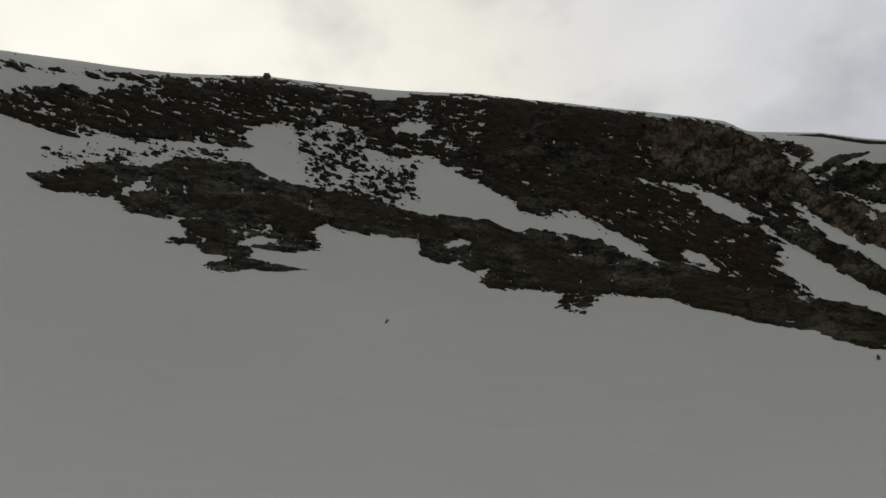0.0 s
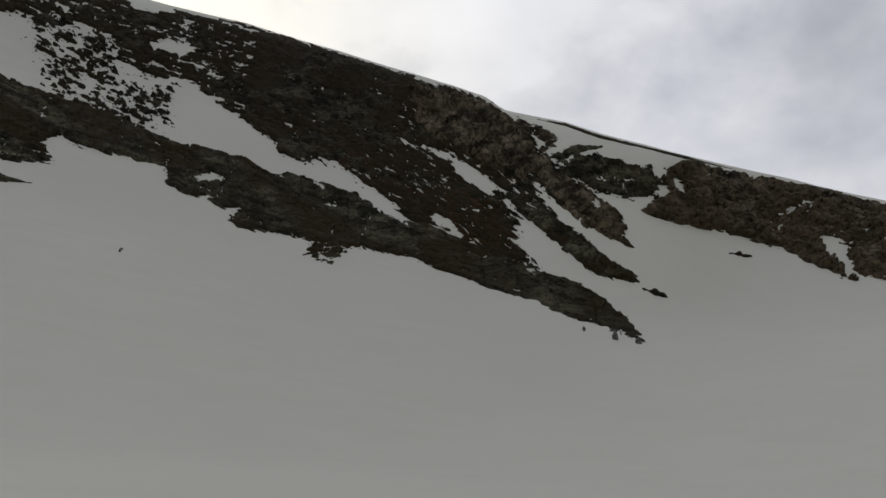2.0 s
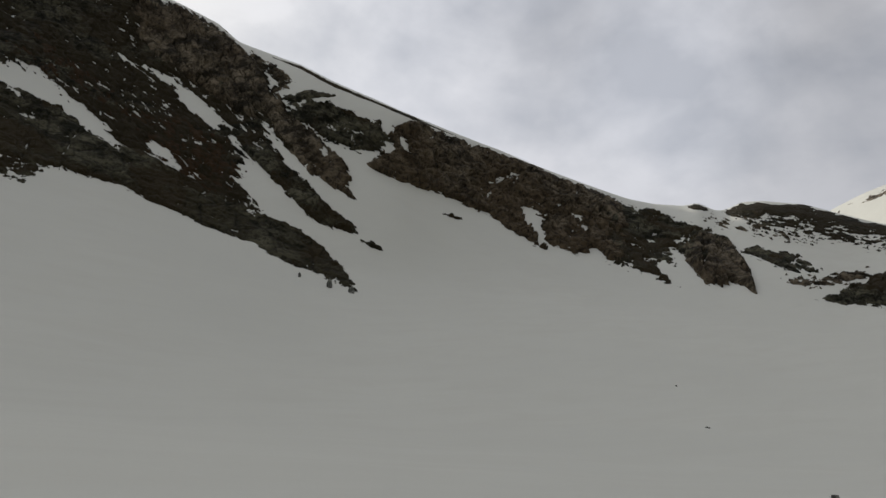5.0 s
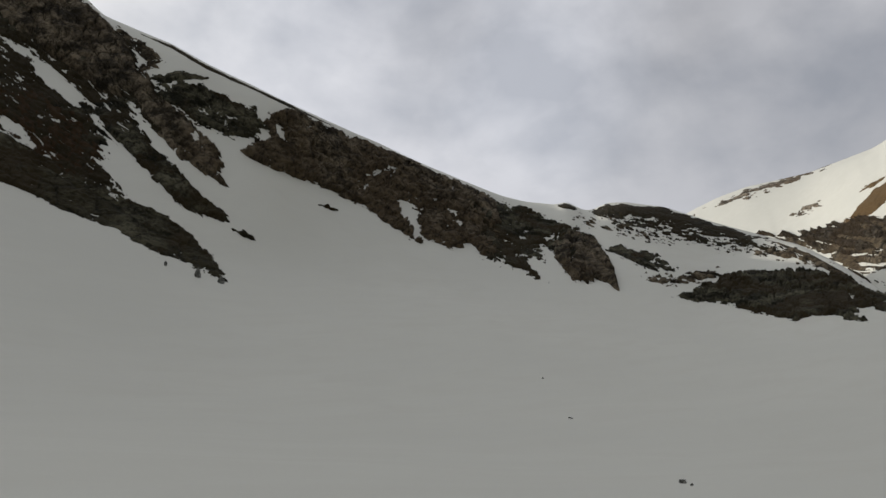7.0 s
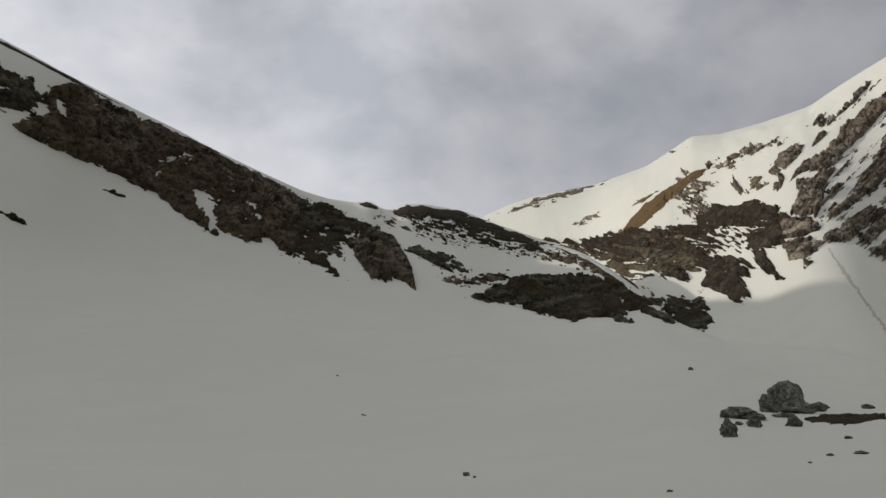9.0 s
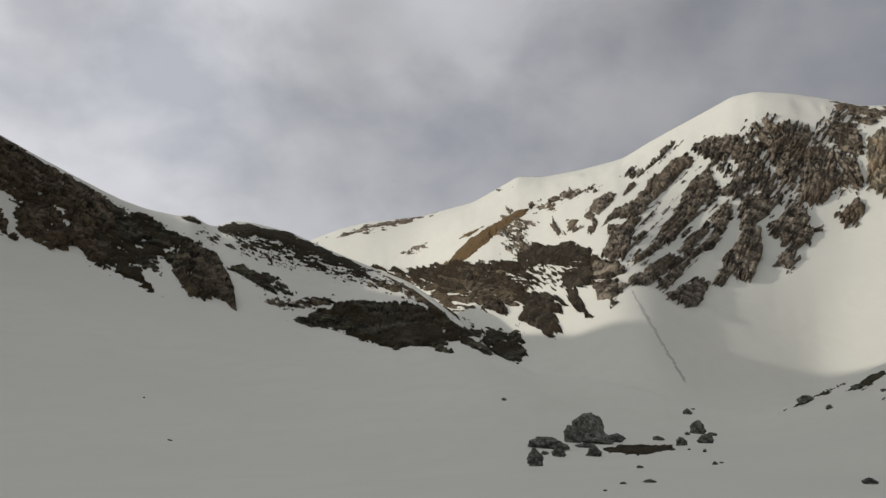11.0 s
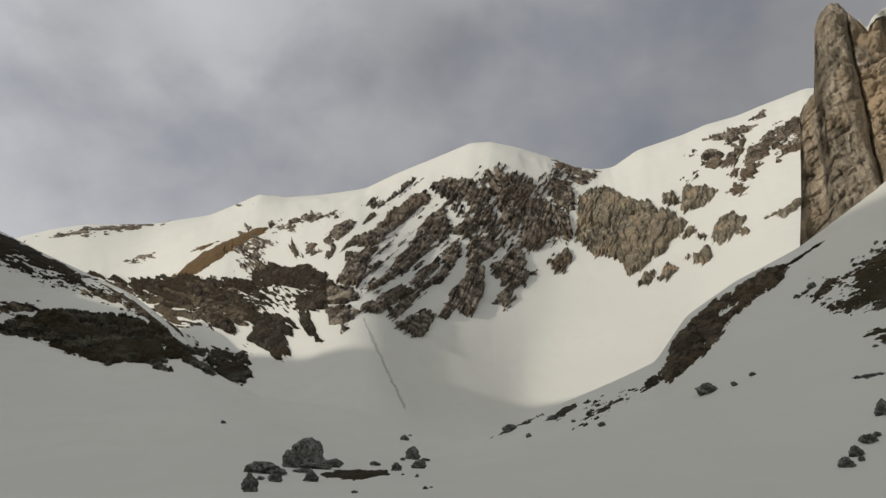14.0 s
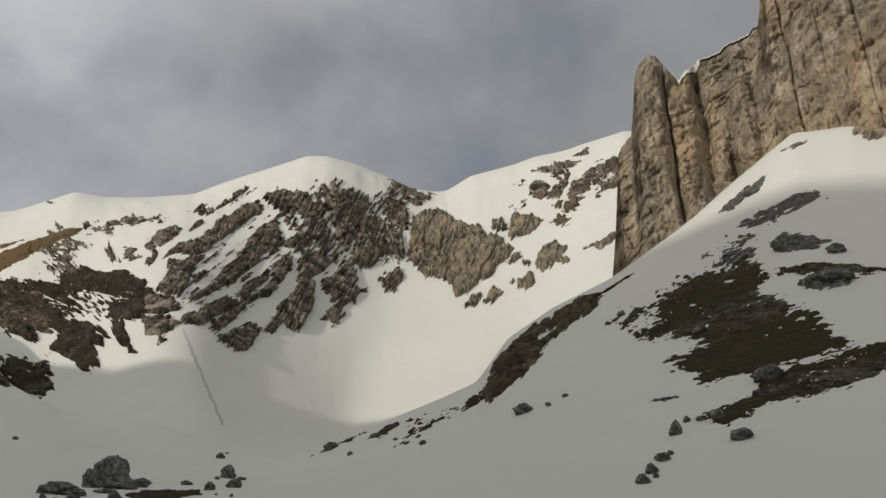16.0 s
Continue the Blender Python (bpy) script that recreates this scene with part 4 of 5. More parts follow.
outcrop('rock_rib', [(90.7, 13.5), (91.4, 14.4), (92.7, 15.1), (93.1, 15.9), (93.9, 16.9), (94.8, 18.2), (95.9, 19.6), (96.9, 20.5), (96.8, 19.2), (97.7, 18.4), (96.9, 18.1), (96.1, 17.3), (95.0, 16.3), (93.9, 15.3), (93.1, 14.6), (91.8, 13.9)], FACE_ROCK, 'long slanting brown rock rib between snow bands', 'rock rib', layer='far', bare=0.98, streak=40, long=1.5, thin=0.2, rough=0.53, thick=0.2, relief=0.22, edge=0.18, fine=0.16, grain=1.0, warp=0.12, seed=913)
outcrop('rock_rib', [(90.6, 12.5), (91.8, 13.3), (93.5, 14.2), (94.7, 13.8), (93.5, 13.0), (92.3, 12.1), (91.4, 12.1)], FACE_ROCK, 'slanting layered rock rib with snow joints', 'rock rib', layer='far', bare=0.9, streak=32, long=1.5, thin=0.14, rough=0.53, thick=0.2, relief=0.22, edge=0.18, fine=0.16, grain=1.0, warp=0.12, seed=920)
outcrop('rock_rib', [(92.5, 11.9), (93.5, 13.0), (94.6, 13.6), (95.6, 14.5), (96.5, 15.3), (96.9, 16.1), (96.9, 16.9), (97.9, 17.8), (98.1, 16.5), (97.6, 15.9), (96.6, 14.5), (95.2, 13.8), (94.4, 12.7), (93.1, 11.7)], FACE_ROCK, 'slanting rock rib above a snow apron', 'rock rib', layer='far', bare=0.98, streak=40, long=1.5, thin=0.2, rough=0.53, thick=0.2, relief=0.22, edge=0.18, fine=0.16, grain=1.0, warp=0.12, seed=927)
outcrop('rock_rib', [(94.3, 14.5), (95.9, 15.7), (96.3, 16.5), (96.6, 15.9), (95.9, 15.0), (94.6, 14.0)], FACE_ROCK, 'thin slanting rock rib', 'rock rib', layer='far', bare=0.98, streak=40, long=1.5, thin=0.2, rough=0.53, thick=0.2, relief=0.22, edge=0.18, fine=0.16, grain=1.0, warp=0.12, seed=934)
outcrop('rock_rib', [(93.1, 11.3), (94.4, 12.0), (95.2, 12.6), (96.3, 12.2), (96.1, 11.6), (95.4, 10.5), (94.8, 10.5), (94.0, 10.9)], FACE_ROCK, 'broken rock toe above the snow apron', 'rock rib', holes=[[(94.6, 12.1), (95.1, 12.2), (94.7, 11.7)]], layer='far', bare=0.98, streak=40, long=1.5, thin=0.2, rough=0.53, thick=0.2, relief=0.22, edge=0.18, fine=0.16, grain=1.0, warp=0.12, seed=941)
outcrop('rock_rib', [(96.6, 12.2), (96.9, 13.0), (97.6, 13.3), (97.4, 12.2), (97.1, 11.8)], FACE_ROCK, 'small rock buttress above the snow apron', 'rock rib', layer='far', bare=1.05, streak=40, long=1.5, thin=0.2, rough=0.53, thick=0.2, relief=0.22, edge=0.18, fine=0.16, grain=1.0, warp=0.12, seed=948)
outcrop('rock_rib', [(97.2, 13.6), (98.0, 14.5), (98.6, 15.5), (98.6, 16.9), (98.8, 17.3), (99.5, 16.5), (99.9, 15.3), (99.9, 14.0), (99.6, 13.2), (99.0, 12.2), (98.6, 12.0), (97.7, 12.6), (97.5, 13.2)], FACE_ROCK, 'rounded dark rock buttress under the face', 'rock rib', holes=[[(98.8, 14.4), (99.4, 14.0), (99.1, 14.1)]], layer='far', bare=1.08, streak=65, long=1.5, thin=0.2, rough=0.53, thick=0.34, relief=0.22, edge=0.18, fine=0.16, grain=1.0, warp=0.12, seed=955)
outcrop('rock_rib', [(95.5, 21.4), (97.0, 22.1), (98.7, 22.2), (99.2, 21.7), (100.0, 21.4), (100.5, 20.9), (100.2, 20.1), (100.9, 19.3), (101.3, 18.2), (100.1, 18.1), (99.5, 18.9), (98.9, 20.0), (98.5, 20.6), (97.4, 20.4), (96.5, 20.8)], FACE_ROCK, 'rugged rock crest dusted with snow', 'rock rib', layer='far', bare=0.84, streak=55, long=1.5, thin=0.2, rough=0.81, thick=0.2, relief=0.22, edge=0.18, fine=0.16, grain=1.0, warp=0.12, seed=962)
outcrop('rock_rib', [(97.3, 18.3), (98.7, 19.4), (99.6, 18.5), (98.6, 17.9), (100.6, 17.9), (101.2, 17.3), (100.8, 16.5), (99.9, 16.0), (99.0, 16.5), (98.6, 17.7), (98.0, 17.9)], FACE_ROCK, 'broken rock steps on the face', 'rock rib', layer='far', bare=0.9, streak=40, long=1.5, thin=0.2, rough=0.69, thick=0.2, relief=0.22, edge=0.18, fine=0.16, grain=1.0, warp=0.12, seed=969)
outcrop('rock_rib', [(99.9, 22.6), (100.9, 23.4), (101.4, 22.7), (102.2, 21.7), (101.8, 20.9), (102.6, 20.1), (101.2, 20.3), (100.4, 21.4)], FACE_ROCK, 'snow-dusted rocks below the summit', 'rock rib', layer='far', bare=0.58, streak=-50, long=1.5, thin=0.2, rough=1.0, thick=0.2, relief=0.22, edge=0.18, fine=0.16, grain=1.0, warp=0.12, seed=976)
outcrop('rock_rib', [(101.3, 22.5), (103.0, 22.5), (103.9, 21.6), (103.4, 20.6), (103.0, 19.4), (102.0, 18.4), (101.2, 19.2), (101.0, 20.5)], FACE_ROCK, 'dark rock rib falling from the summit', 'rock rib', layer='far', bare=0.8, streak=55, long=1.5, thin=0.2, rough=0.88, thick=0.2, relief=0.22, edge=0.18, fine=0.16, grain=1.0, warp=0.12, seed=983)
outcrop('rock_rib', [(102.8, 20.4), (103.8, 20.9), (105.1, 20.3), (105.0, 17.9), (104.5, 17.3), (103.2, 16.9), (102.6, 17.6), (102.9, 18.8)], FACE_ROCK, 'tan-brown rock buttress of the face', 'rock rib', layer='far', bare=0.97, streak=70, long=1.5, thin=0.2, rough=0.53, thick=0.2, relief=0.22, edge=0.18, fine=0.16, grain=1.0, warp=0.12, seed=990)
outcrop('rock_rib', [(104.7, 22.3), (106.3, 21.9), (106.9, 20.6), (106.7, 19.7), (105.8, 20.0), (105.0, 20.7)], FACE_ROCK, 'dark rock gap dusted with snow', 'rock rib', layer='far', bare=0.82, streak=-20, long=1.5, thin=0.2, rough=0.75, thick=0.2, relief=0.22, edge=0.18, fine=0.16, grain=1.0, warp=0.12, seed=997)
outcrop('rock_rib', [(105.0, 20.1), (106.4, 19.7), (106.6, 17.8), (106.1, 17.2), (105.3, 17.9), (104.9, 18.7)], FACE_ROCK, 'dark rock rib beside the limestone wall', 'rock rib', layer='far', bare=0.82, streak=-60, long=1.5, thin=0.2, rough=0.81, thick=0.2, relief=0.22, edge=0.18, fine=0.16, grain=1.0, warp=0.12, seed=1004)
outcrop('rock_rib', [(105.0, 23.9), (106.4, 23.3), (107.9, 22.6), (109.0, 22.6), (108.2, 21.8), (107.1, 21.7), (105.9, 22.3)], FACE_ROCK, 'jagged rocks on the saddle crest', 'rock rib', layer='far', bare=0.6, streak=-20, long=1.5, thin=0.2, rough=0.94, thick=0.2, relief=0.1, edge=0.18, fine=0.16, grain=1.0, warp=0.12, seed=1011)
outcrop('rock_rib', [(100.4, 15.8), (101.1, 16.1), (101.3, 15.0), (100.7, 15.0)], FACE_ROCK, 'small dark rock knob', 'rock rib', layer='far', bare=1.05, streak=40, long=1.5, thin=0.2, rough=0.53, thick=0.2, relief=0.22, edge=0.18, fine=0.16, grain=1.0, warp=0.12, seed=1018)
outcrop('rock_rib', [(101.1, 16.1), (101.8, 16.8), (102.6, 17.3), (103.1, 16.2), (103.6, 15.2), (103.0, 14.3), (101.9, 14.0), (101.2, 14.6)], FACE_ROCK, 'broken rock rib above the sunlit snow', 'rock rib', layer='far', bare=0.92, streak=55, long=1.5, thin=0.2, rough=0.69, thick=0.2, relief=0.22, edge=0.18, fine=0.16, grain=1.0, warp=0.12, seed=1025)
outcrop('rock_rib', [(101.0, 13.8), (101.7, 14.1), (102.1, 13.4), (101.7, 12.7), (101.2, 13.2)], FACE_ROCK, 'small rock rib in the sunlit snow', 'rock rib', layer='far', bare=1.05, streak=40, long=1.5, thin=0.2, rough=0.53, thick=0.2, relief=0.22, edge=0.18, fine=0.16, grain=1.0, warp=0.12, seed=1032)
outcrop('rock_rib', [(100.6, 13.1), (101.1, 13.4), (100.9, 12.9)], FACE_ROCK, 'small rock in the sunlit snow', 'rock rib', layer='far', bare=1.1, streak=40, long=1.5, thin=0.2, rough=0.42, thick=0.2, relief=0.22, edge=0.07, fine=0.16, grain=1.0, warp=0.12, seed=1039)
outcrop('rock_rib', [(104.7, 16.1), (105.4, 16.7), (106.1, 17.2), (106.5, 16.3), (106.0, 15.4), (105.2, 15.3)], FACE_ROCK, 'dark rock toe below the gap', 'rock rib', layer='far', bare=0.95, streak=50, long=1.5, thin=0.2, rough=0.53, thick=0.2, relief=0.22, edge=0.18, fine=0.16, grain=1.0, warp=0.12, seed=1046)
outcrop('rock_rib', [(103.4, 15.4), (104.0, 15.6), (103.9, 15.2)], FACE_ROCK, 'small rocks below the face', 'rock rib', layer='far', bare=1.0, streak=40, long=1.5, thin=0.2, rough=0.42, thick=0.2, relief=0.22, edge=0.07, fine=0.16, grain=1.0, warp=0.12, seed=1053)
outcrop('mountain_face', [(96.1, 21.9), (98.7, 22.2), (100.9, 23.4), (103.8, 22.0), (105.2, 23.5), (107.2, 22.2), (106.7, 17.8), (104.9, 17.1), (102.8, 16.8), (101.1, 16.5), (98.6, 18.1), (96.5, 20.2)], FACE_ROCK, 'rock face finely dusted with snow', 'rock face', layer='far', bare=0.42, streak=50, long=0.6, thin=0.17, rough=0.94, thick=0.1, relief=0.2, edge=0.6, fine=0.16, grain=1.0, warp=0.12, seed=1060)
outcrop('mountain_face', [(89.0, 16.2), (92.6, 19.6), (95.2, 21.1), (96.9, 20.6), (98.0, 16.5), (96.5, 14.1), (93.1, 11.6), (90.8, 12.3)], FACE_ROCK, 'slanting rock bands dusted with snow', 'rock face', layer='far', bare=0.1, streak=40, long=1.2, thin=0.15, rough=0.88, thick=0.1, relief=0.2, edge=0.6, fine=0.16, grain=1.0, warp=0.12, seed=1067)
outcrop('limestone_wall', [(107.2, 20.9), (108.1, 21.2), (109.1, 21.3), (110.6, 20.5), (112.2, 20.1), (112.9, 19.5), (114.1, 19.2), (115.0, 18.5), (114.7, 17.9), (113.8, 17.4), (113.4, 16.7), (112.2, 16.0), (111.4, 15.3), (110.6, 15.1), (110.3, 16.0), (109.4, 16.4), (108.4, 16.5), (107.1, 17.4), (106.9, 18.2)], LIMESTONE_FAR, 'tan limestone wall above the sunlit snow bowl', 'cliff', holes=[[(107.6, 18.9), (108.2, 18.7), (109.4, 18.4), (108.1, 18.5)], [(111.1, 19.2), (111.7, 19.5), (111.3, 19.0)], [(108.9, 17.6), (109.4, 17.5), (109.0, 17.4)], [(107.1, 17.3), (108.5, 17.3), (108.4, 17.2)]], layer='far', bare=1.08, streak=60, long=1.2, thin=0.25, rough=0.38, thick=0.26, relief=0.26, edge=0.18, upright=True, grain=1.3, fine=0.12, warp=0.12, seed=1074)
outcrop('limestone_ledge', [(113.3, 20.6), (114.1, 20.7), (114.5, 20.3), (114.6, 19.7), (113.5, 20.0)], LIMESTONE_FAR, 'limestone bluff in the snow', 'cliff', layer='far', bare=1.08, streak=60, long=1.2, thin=0.25, rough=0.38, thick=0.26, relief=0.2, edge=0.18, upright=True, grain=1.0, fine=0.12, warp=0.12, seed=1081)
outcrop('limestone_ledge', [(114.9, 20.9), (116.3, 20.9), (117.3, 20.6), (116.7, 20.0), (115.8, 19.5), (114.7, 19.3)], LIMESTONE_FAR, 'banded limestone bluff in the snow', 'cliff', layer='far', bare=1.08, streak=60, long=1.2, thin=0.25, rough=0.38, thick=0.26, relief=0.2, edge=0.18, upright=True, grain=1.0, fine=0.12, warp=0.12, seed=1088)
outcrop('limestone_ledge', [(116.6, 17.5), (117.3, 18.6), (118.2, 18.9), (119.1, 18.6), (118.4, 17.6), (117.3, 16.9), (116.8, 17.0)], LIMESTONE_FAR, 'limestone bluff in the snow', 'cliff', layer='far', bare=1.08, streak=60, long=1.2, thin=0.25, rough=0.38, thick=0.26, relief=0.2, edge=0.18, upright=True, grain=1.0, fine=0.12, warp=0.12, seed=1095)
outcrop('limestone_ledge', [(115.2, 15.9), (116.2, 16.8), (116.8, 16.2), (115.8, 15.5)], LIMESTONE_FAR, 'limestone ledge in the snow', 'cliff', layer='far', bare=1.08, streak=60, long=1.2, thin=0.25, rough=0.38, thick=0.26, relief=0.2, edge=0.18, upright=True, grain=1.0, fine=0.12, warp=0.12, seed=1102)
outcrop('limestone_ledge', [(112.7, 14.7), (113.4, 15.6), (114.2, 15.3), (113.4, 14.6), (113.0, 14.6)], LIMESTONE_FAR, 'limestone ledge in the snow', 'cliff', layer='far', bare=1.08, streak=60, long=1.2, thin=0.25, rough=0.38, thick=0.26, relief=0.2, edge=0.18, upright=True, grain=1.0, fine=0.12, warp=0.12, seed=1109)
outcrop('limestone_ledge', [(111.2, 14.4), (111.9, 15.0), (112.6, 15.1), (112.1, 14.3)], LIMESTONE_FAR, 'limestone ledge in the snow', 'cliff', layer='far', bare=1.08, streak=60, long=1.2, thin=0.25, rough=0.38, thick=0.26, relief=0.2, edge=0.18, upright=True, grain=1.0, fine=0.12, warp=0.12, seed=1116)
outcrop('limestone_ledge', [(114.7, 17.7), (115.5, 18.2), (115.5, 17.8), (114.7, 17.4)], LIMESTONE_FAR, 'thin limestone rib in the snow', 'cliff', layer='far', bare=1.08, streak=60, long=1.2, thin=0.25, rough=0.38, thick=0.26, relief=0.2, edge=0.18, upright=True, grain=1.0, fine=0.12, warp=0.12, seed=1123)
outcrop('limestone_ledge', [(115.6, 17.6), (116.0, 17.6), (116.2, 17.2)], LIMESTONE_FAR, 'small limestone rock in the snow', 'cliff', layer='far', bare=1.1, streak=60, long=1.2, thin=0.25, rough=0.3, thick=0.26, relief=0.2, edge=0.07, upright=True, grain=1.0, fine=0.12, warp=0.12, seed=1130)
outcrop('limestone_ledge', [(118.3, 17.5), (119.4, 17.8), (118.8, 17.3)], LIMESTONE_FAR, 'small limestone rocks in the snow', 'cliff', layer='far', bare=1.0, streak=60, long=1.2, thin=0.25, rough=0.3, thick=0.26, relief=0.2, edge=0.08, upright=True, grain=1.0, fine=0.12, warp=0.12, seed=1137)
outcrop('limestone_ledge', [(114.0, 15.7), (114.8, 16.4), (115.9, 16.8), (115.1, 16.2), (114.4, 15.9)], LIMESTONE_FAR, 'small limestone rocks in the snow', 'cliff', layer='far', bare=0.7, streak=60, long=1.2, thin=0.25, rough=0.75, thick=0.26, relief=0.2, edge=0.18, upright=True, grain=1.0, fine=0.12, warp=0.12, seed=1144)
outcrop('rock_outcrop', [(115.8, 24.5), (116.7, 24.3), (117.4, 24.5), (119.6, 25.0), (121.1, 25.7), (121.2, 25.3), (120.1, 24.5), (119.6, 24.1), (118.7, 23.3), (117.8, 23.8), (116.9, 24.1)], FACE_ROCK, 'thin rock bands below the far crest', 'rock outcrop', layer='far', bare=0.6, streak=8, long=0.7, thin=0.16, rough=0.81, thick=0.16, relief=0.2, edge=0.18, warp=0.12, seed=1151)
outcrop('rock_outcrop', [(117.7, 22.1), (118.7, 23.4), (119.7, 24.0), (119.2, 22.8), (118.2, 21.9)], FACE_ROCK, 'slanting rock rib on the far shoulder', 'rock outcrop', layer='far', bare=0.85, streak=55, long=0.7, thin=0.16, rough=0.81, thick=0.16, relief=0.2, edge=0.18, warp=0.12, seed=1158)
outcrop('rock_outcrop', [(116.2, 23.2), (117.6, 23.5), (117.9, 22.4), (117.1, 21.9), (116.4, 22.3)], FACE_ROCK, 'rock bands on the far shoulder', 'rock outcrop', layer='far', bare=0.72, streak=10, long=0.7, thin=0.16, rough=0.81, thick=0.16, relief=0.2, edge=0.18, warp=0.12, seed=1165)
outcrop('rock_outcrop', [(114.8, 21.4), (116.0, 22.1), (116.2, 22.0), (115.4, 21.4)], FACE_ROCK, 'small rock in the shoulder snow', 'rock outcrop', layer='far', bare=0.85, streak=30, long=0.7, thin=0.16, rough=0.81, thick=0.16, relief=0.2, edge=0.18, warp=0.12, seed=1172)
outcrop('rock_outcrop', [(119.6, 23.2), (121.8, 24.5), (123.4, 24.9), (123.3, 22.7), (121.7, 22.2), (121.3, 22.9), (120.6, 22.3), (119.2, 20.7), (119.0, 21.5)], FACE_ROCK, 'broken rock bands beside the great cliff', 'rock outcrop', layer='far', bare=0.78, streak=15, long=0.7, thin=0.16, rough=0.81, thick=0.16, relief=0.2, edge=0.18, warp=0.12, seed=1179)
outcrop('rock_outcrop', [(117.9, 21.5), (119.2, 22.2), (118.6, 21.3)], FACE_ROCK, 'small rock in the shoulder snow', 'rock outcrop', layer='far', bare=0.85, streak=40, long=0.7, thin=0.16, rough=0.81, thick=0.16, relief=0.2, edge=0.18, warp=0.12, seed=1186)
outcrop('rock_outcrop', [(117.8, 20.3), (118.6, 21.0), (119.5, 20.5), (118.8, 19.9)], FACE_ROCK, 'small rock in the shoulder snow', 'rock outcrop', layer='far', bare=0.85, streak=30, long=0.7, thin=0.16, rough=0.81, thick=0.16, relief=0.2, edge=0.18, warp=0.12, seed=1193)
outcrop('rock_outcrop', [(121.0, 18.5), (122.2, 19.2), (123.0, 19.5), (122.4, 18.7), (121.5, 18.3)], LIMESTONE_FAR, 'limestone ledge beside the great cliff', 'rock outcrop', layer='far', bare=1.05, streak=20, long=0.7, thin=0.16, rough=0.38, thick=0.16, relief=0.2, edge=0.18, warp=0.12, seed=1200)
outcrop('rock_outcrop', [(120.2, 18.4), (120.9, 18.7), (121.1, 18.6), (120.4, 18.3)], FACE_ROCK, 'small rocks in the shoulder snow', 'rock outcrop', layer='far', bare=0.85, streak=20, long=0.7, thin=0.16, rough=0.65, thick=0.16, relief=0.2, edge=0.07, warp=0.12, seed=1207)
outcrop('rock_outcrop', [(114.0, 22.5), (114.9, 23.1), (116.0, 23.7), (117.4, 23.9), (116.0, 23.3)], FACE_ROCK, 'thin rock streaks in the shoulder snow', 'rock outcrop', layer='far', bare=0.4, streak=20, long=0.7, thin=0.16, rough=0.81, thick=0.16, relief=0.2, edge=0.18, warp=0.12, seed=1214)
outcrop('rock_rib', [(112.6, 7.7), (113.2, 9.5), (114.5, 11.2), (115.4, 12.2), (117.1, 13.2), (118.4, 14.1), (120.0, 14.9), (121.6, 15.2), (121.4, 14.5), (120.0, 13.5), (118.3, 12.3), (117.0, 11.1), (116.2, 9.9), (114.5, 8.7), (113.3, 7.6)], BROWN_ROCK, 'dark rock rib along the moraine crest', 'rock rib', holes=[[(116.2, 11.6), (117.1, 12.4), (118.1, 12.8), (117.0, 11.9)]], bare=1.05, streak=42, long=1.0, thin=0.22, rough=0.62, thick=0.14, relief=0.2, edge=0.21, warp=0.12, seed=1221)
outcrop('rock_outcrop', [(111.0, 6.7), (112.2, 8.0), (112.5, 7.9), (112.0, 7.1)], DARK_ROCK, 'small rocks below the moraine rib', 'rock outcrop', bare=0.9, streak=25, long=1.0, thin=0.22, rough=0.62, thick=0.08, relief=0.1, edge=0.21, warp=0.12, seed=1228)
outcrop('rock_outcrop', [(100.6, 3.5), (102.4, 4.6), (104.8, 5.6), (103.3, 4.5), (101.6, 3.9)], DARK_ROCK, 'stony strip along the moraine crest', 'rock outcrop', bare=0.85, streak=25, long=1.0, thin=0.22, rough=0.62, thick=0.06, relief=0.05, edge=0.21, warp=0.12, seed=1235)
outcrop('rock_outcrop', [(104.5, 4.7), (105.9, 5.9), (107.2, 6.3), (105.6, 5.0)], DARK_ROCK, 'stony strip along the moraine crest', 'rock outcrop', bare=0.9, streak=25, long=1.0, thin=0.22, rough=0.62, thick=0.06, relief=0.05, edge=0.21, warp=0.12, seed=1242)
outcrop('rock_outcrop', [(107.2, 6.1), (110.4, 7.3), (112.4, 8.4), (111.6, 7.0), (108.8, 5.1), (106.4, 4.3)], DARK_ROCK, 'stones scattered along the moraine crest', 'rock outcrop', bare=0.2, streak=25, long=0.5, thin=0.15, rough=1.12, thick=0.08, relief=0.05, edge=0.45, warp=0.12, seed=1249)
outcrop('rock_outcrop', [(121.3, 15.1), (122.6, 15.9), (124.3, 16.7), (123.0, 15.9), (121.9, 15.2)], DARK_ROCK, 'thin rock edge below the great cliff', 'rock outcrop', bare=0.95, streak=25, long=1.0, thin=0.22, rough=0.5, thick=0.08, relief=0.05, edge=0.08, warp=0.12, seed=1256)
outcrop('grass_patch', [(125.9, 10.3), (128.4, 11.2), (127.5, 11.7), (125.4, 12.7), (125.2, 13.8), (127.0, 15.6), (129.4, 16.3), (132.1, 16.6), (133.2, 15.5), (132.2, 14.7), (133.8, 13.9), (136.0, 12.6), (136.8, 11.1), (137.8, 10.6), (136.7, 10.3), (133.8, 9.6), (130.2, 8.8), (127.9, 8.3), (127.7, 9.0), (126.5, 9.9)], MEADOW, 'brown dead grass patch melting out of snow', 'grass patch', bare=0.88, streak=12, long=0.8, thin=0.2, rough=0.62, thick=0.08, relief=0.05, warp=0.22, edge=0.38, seed=1263)
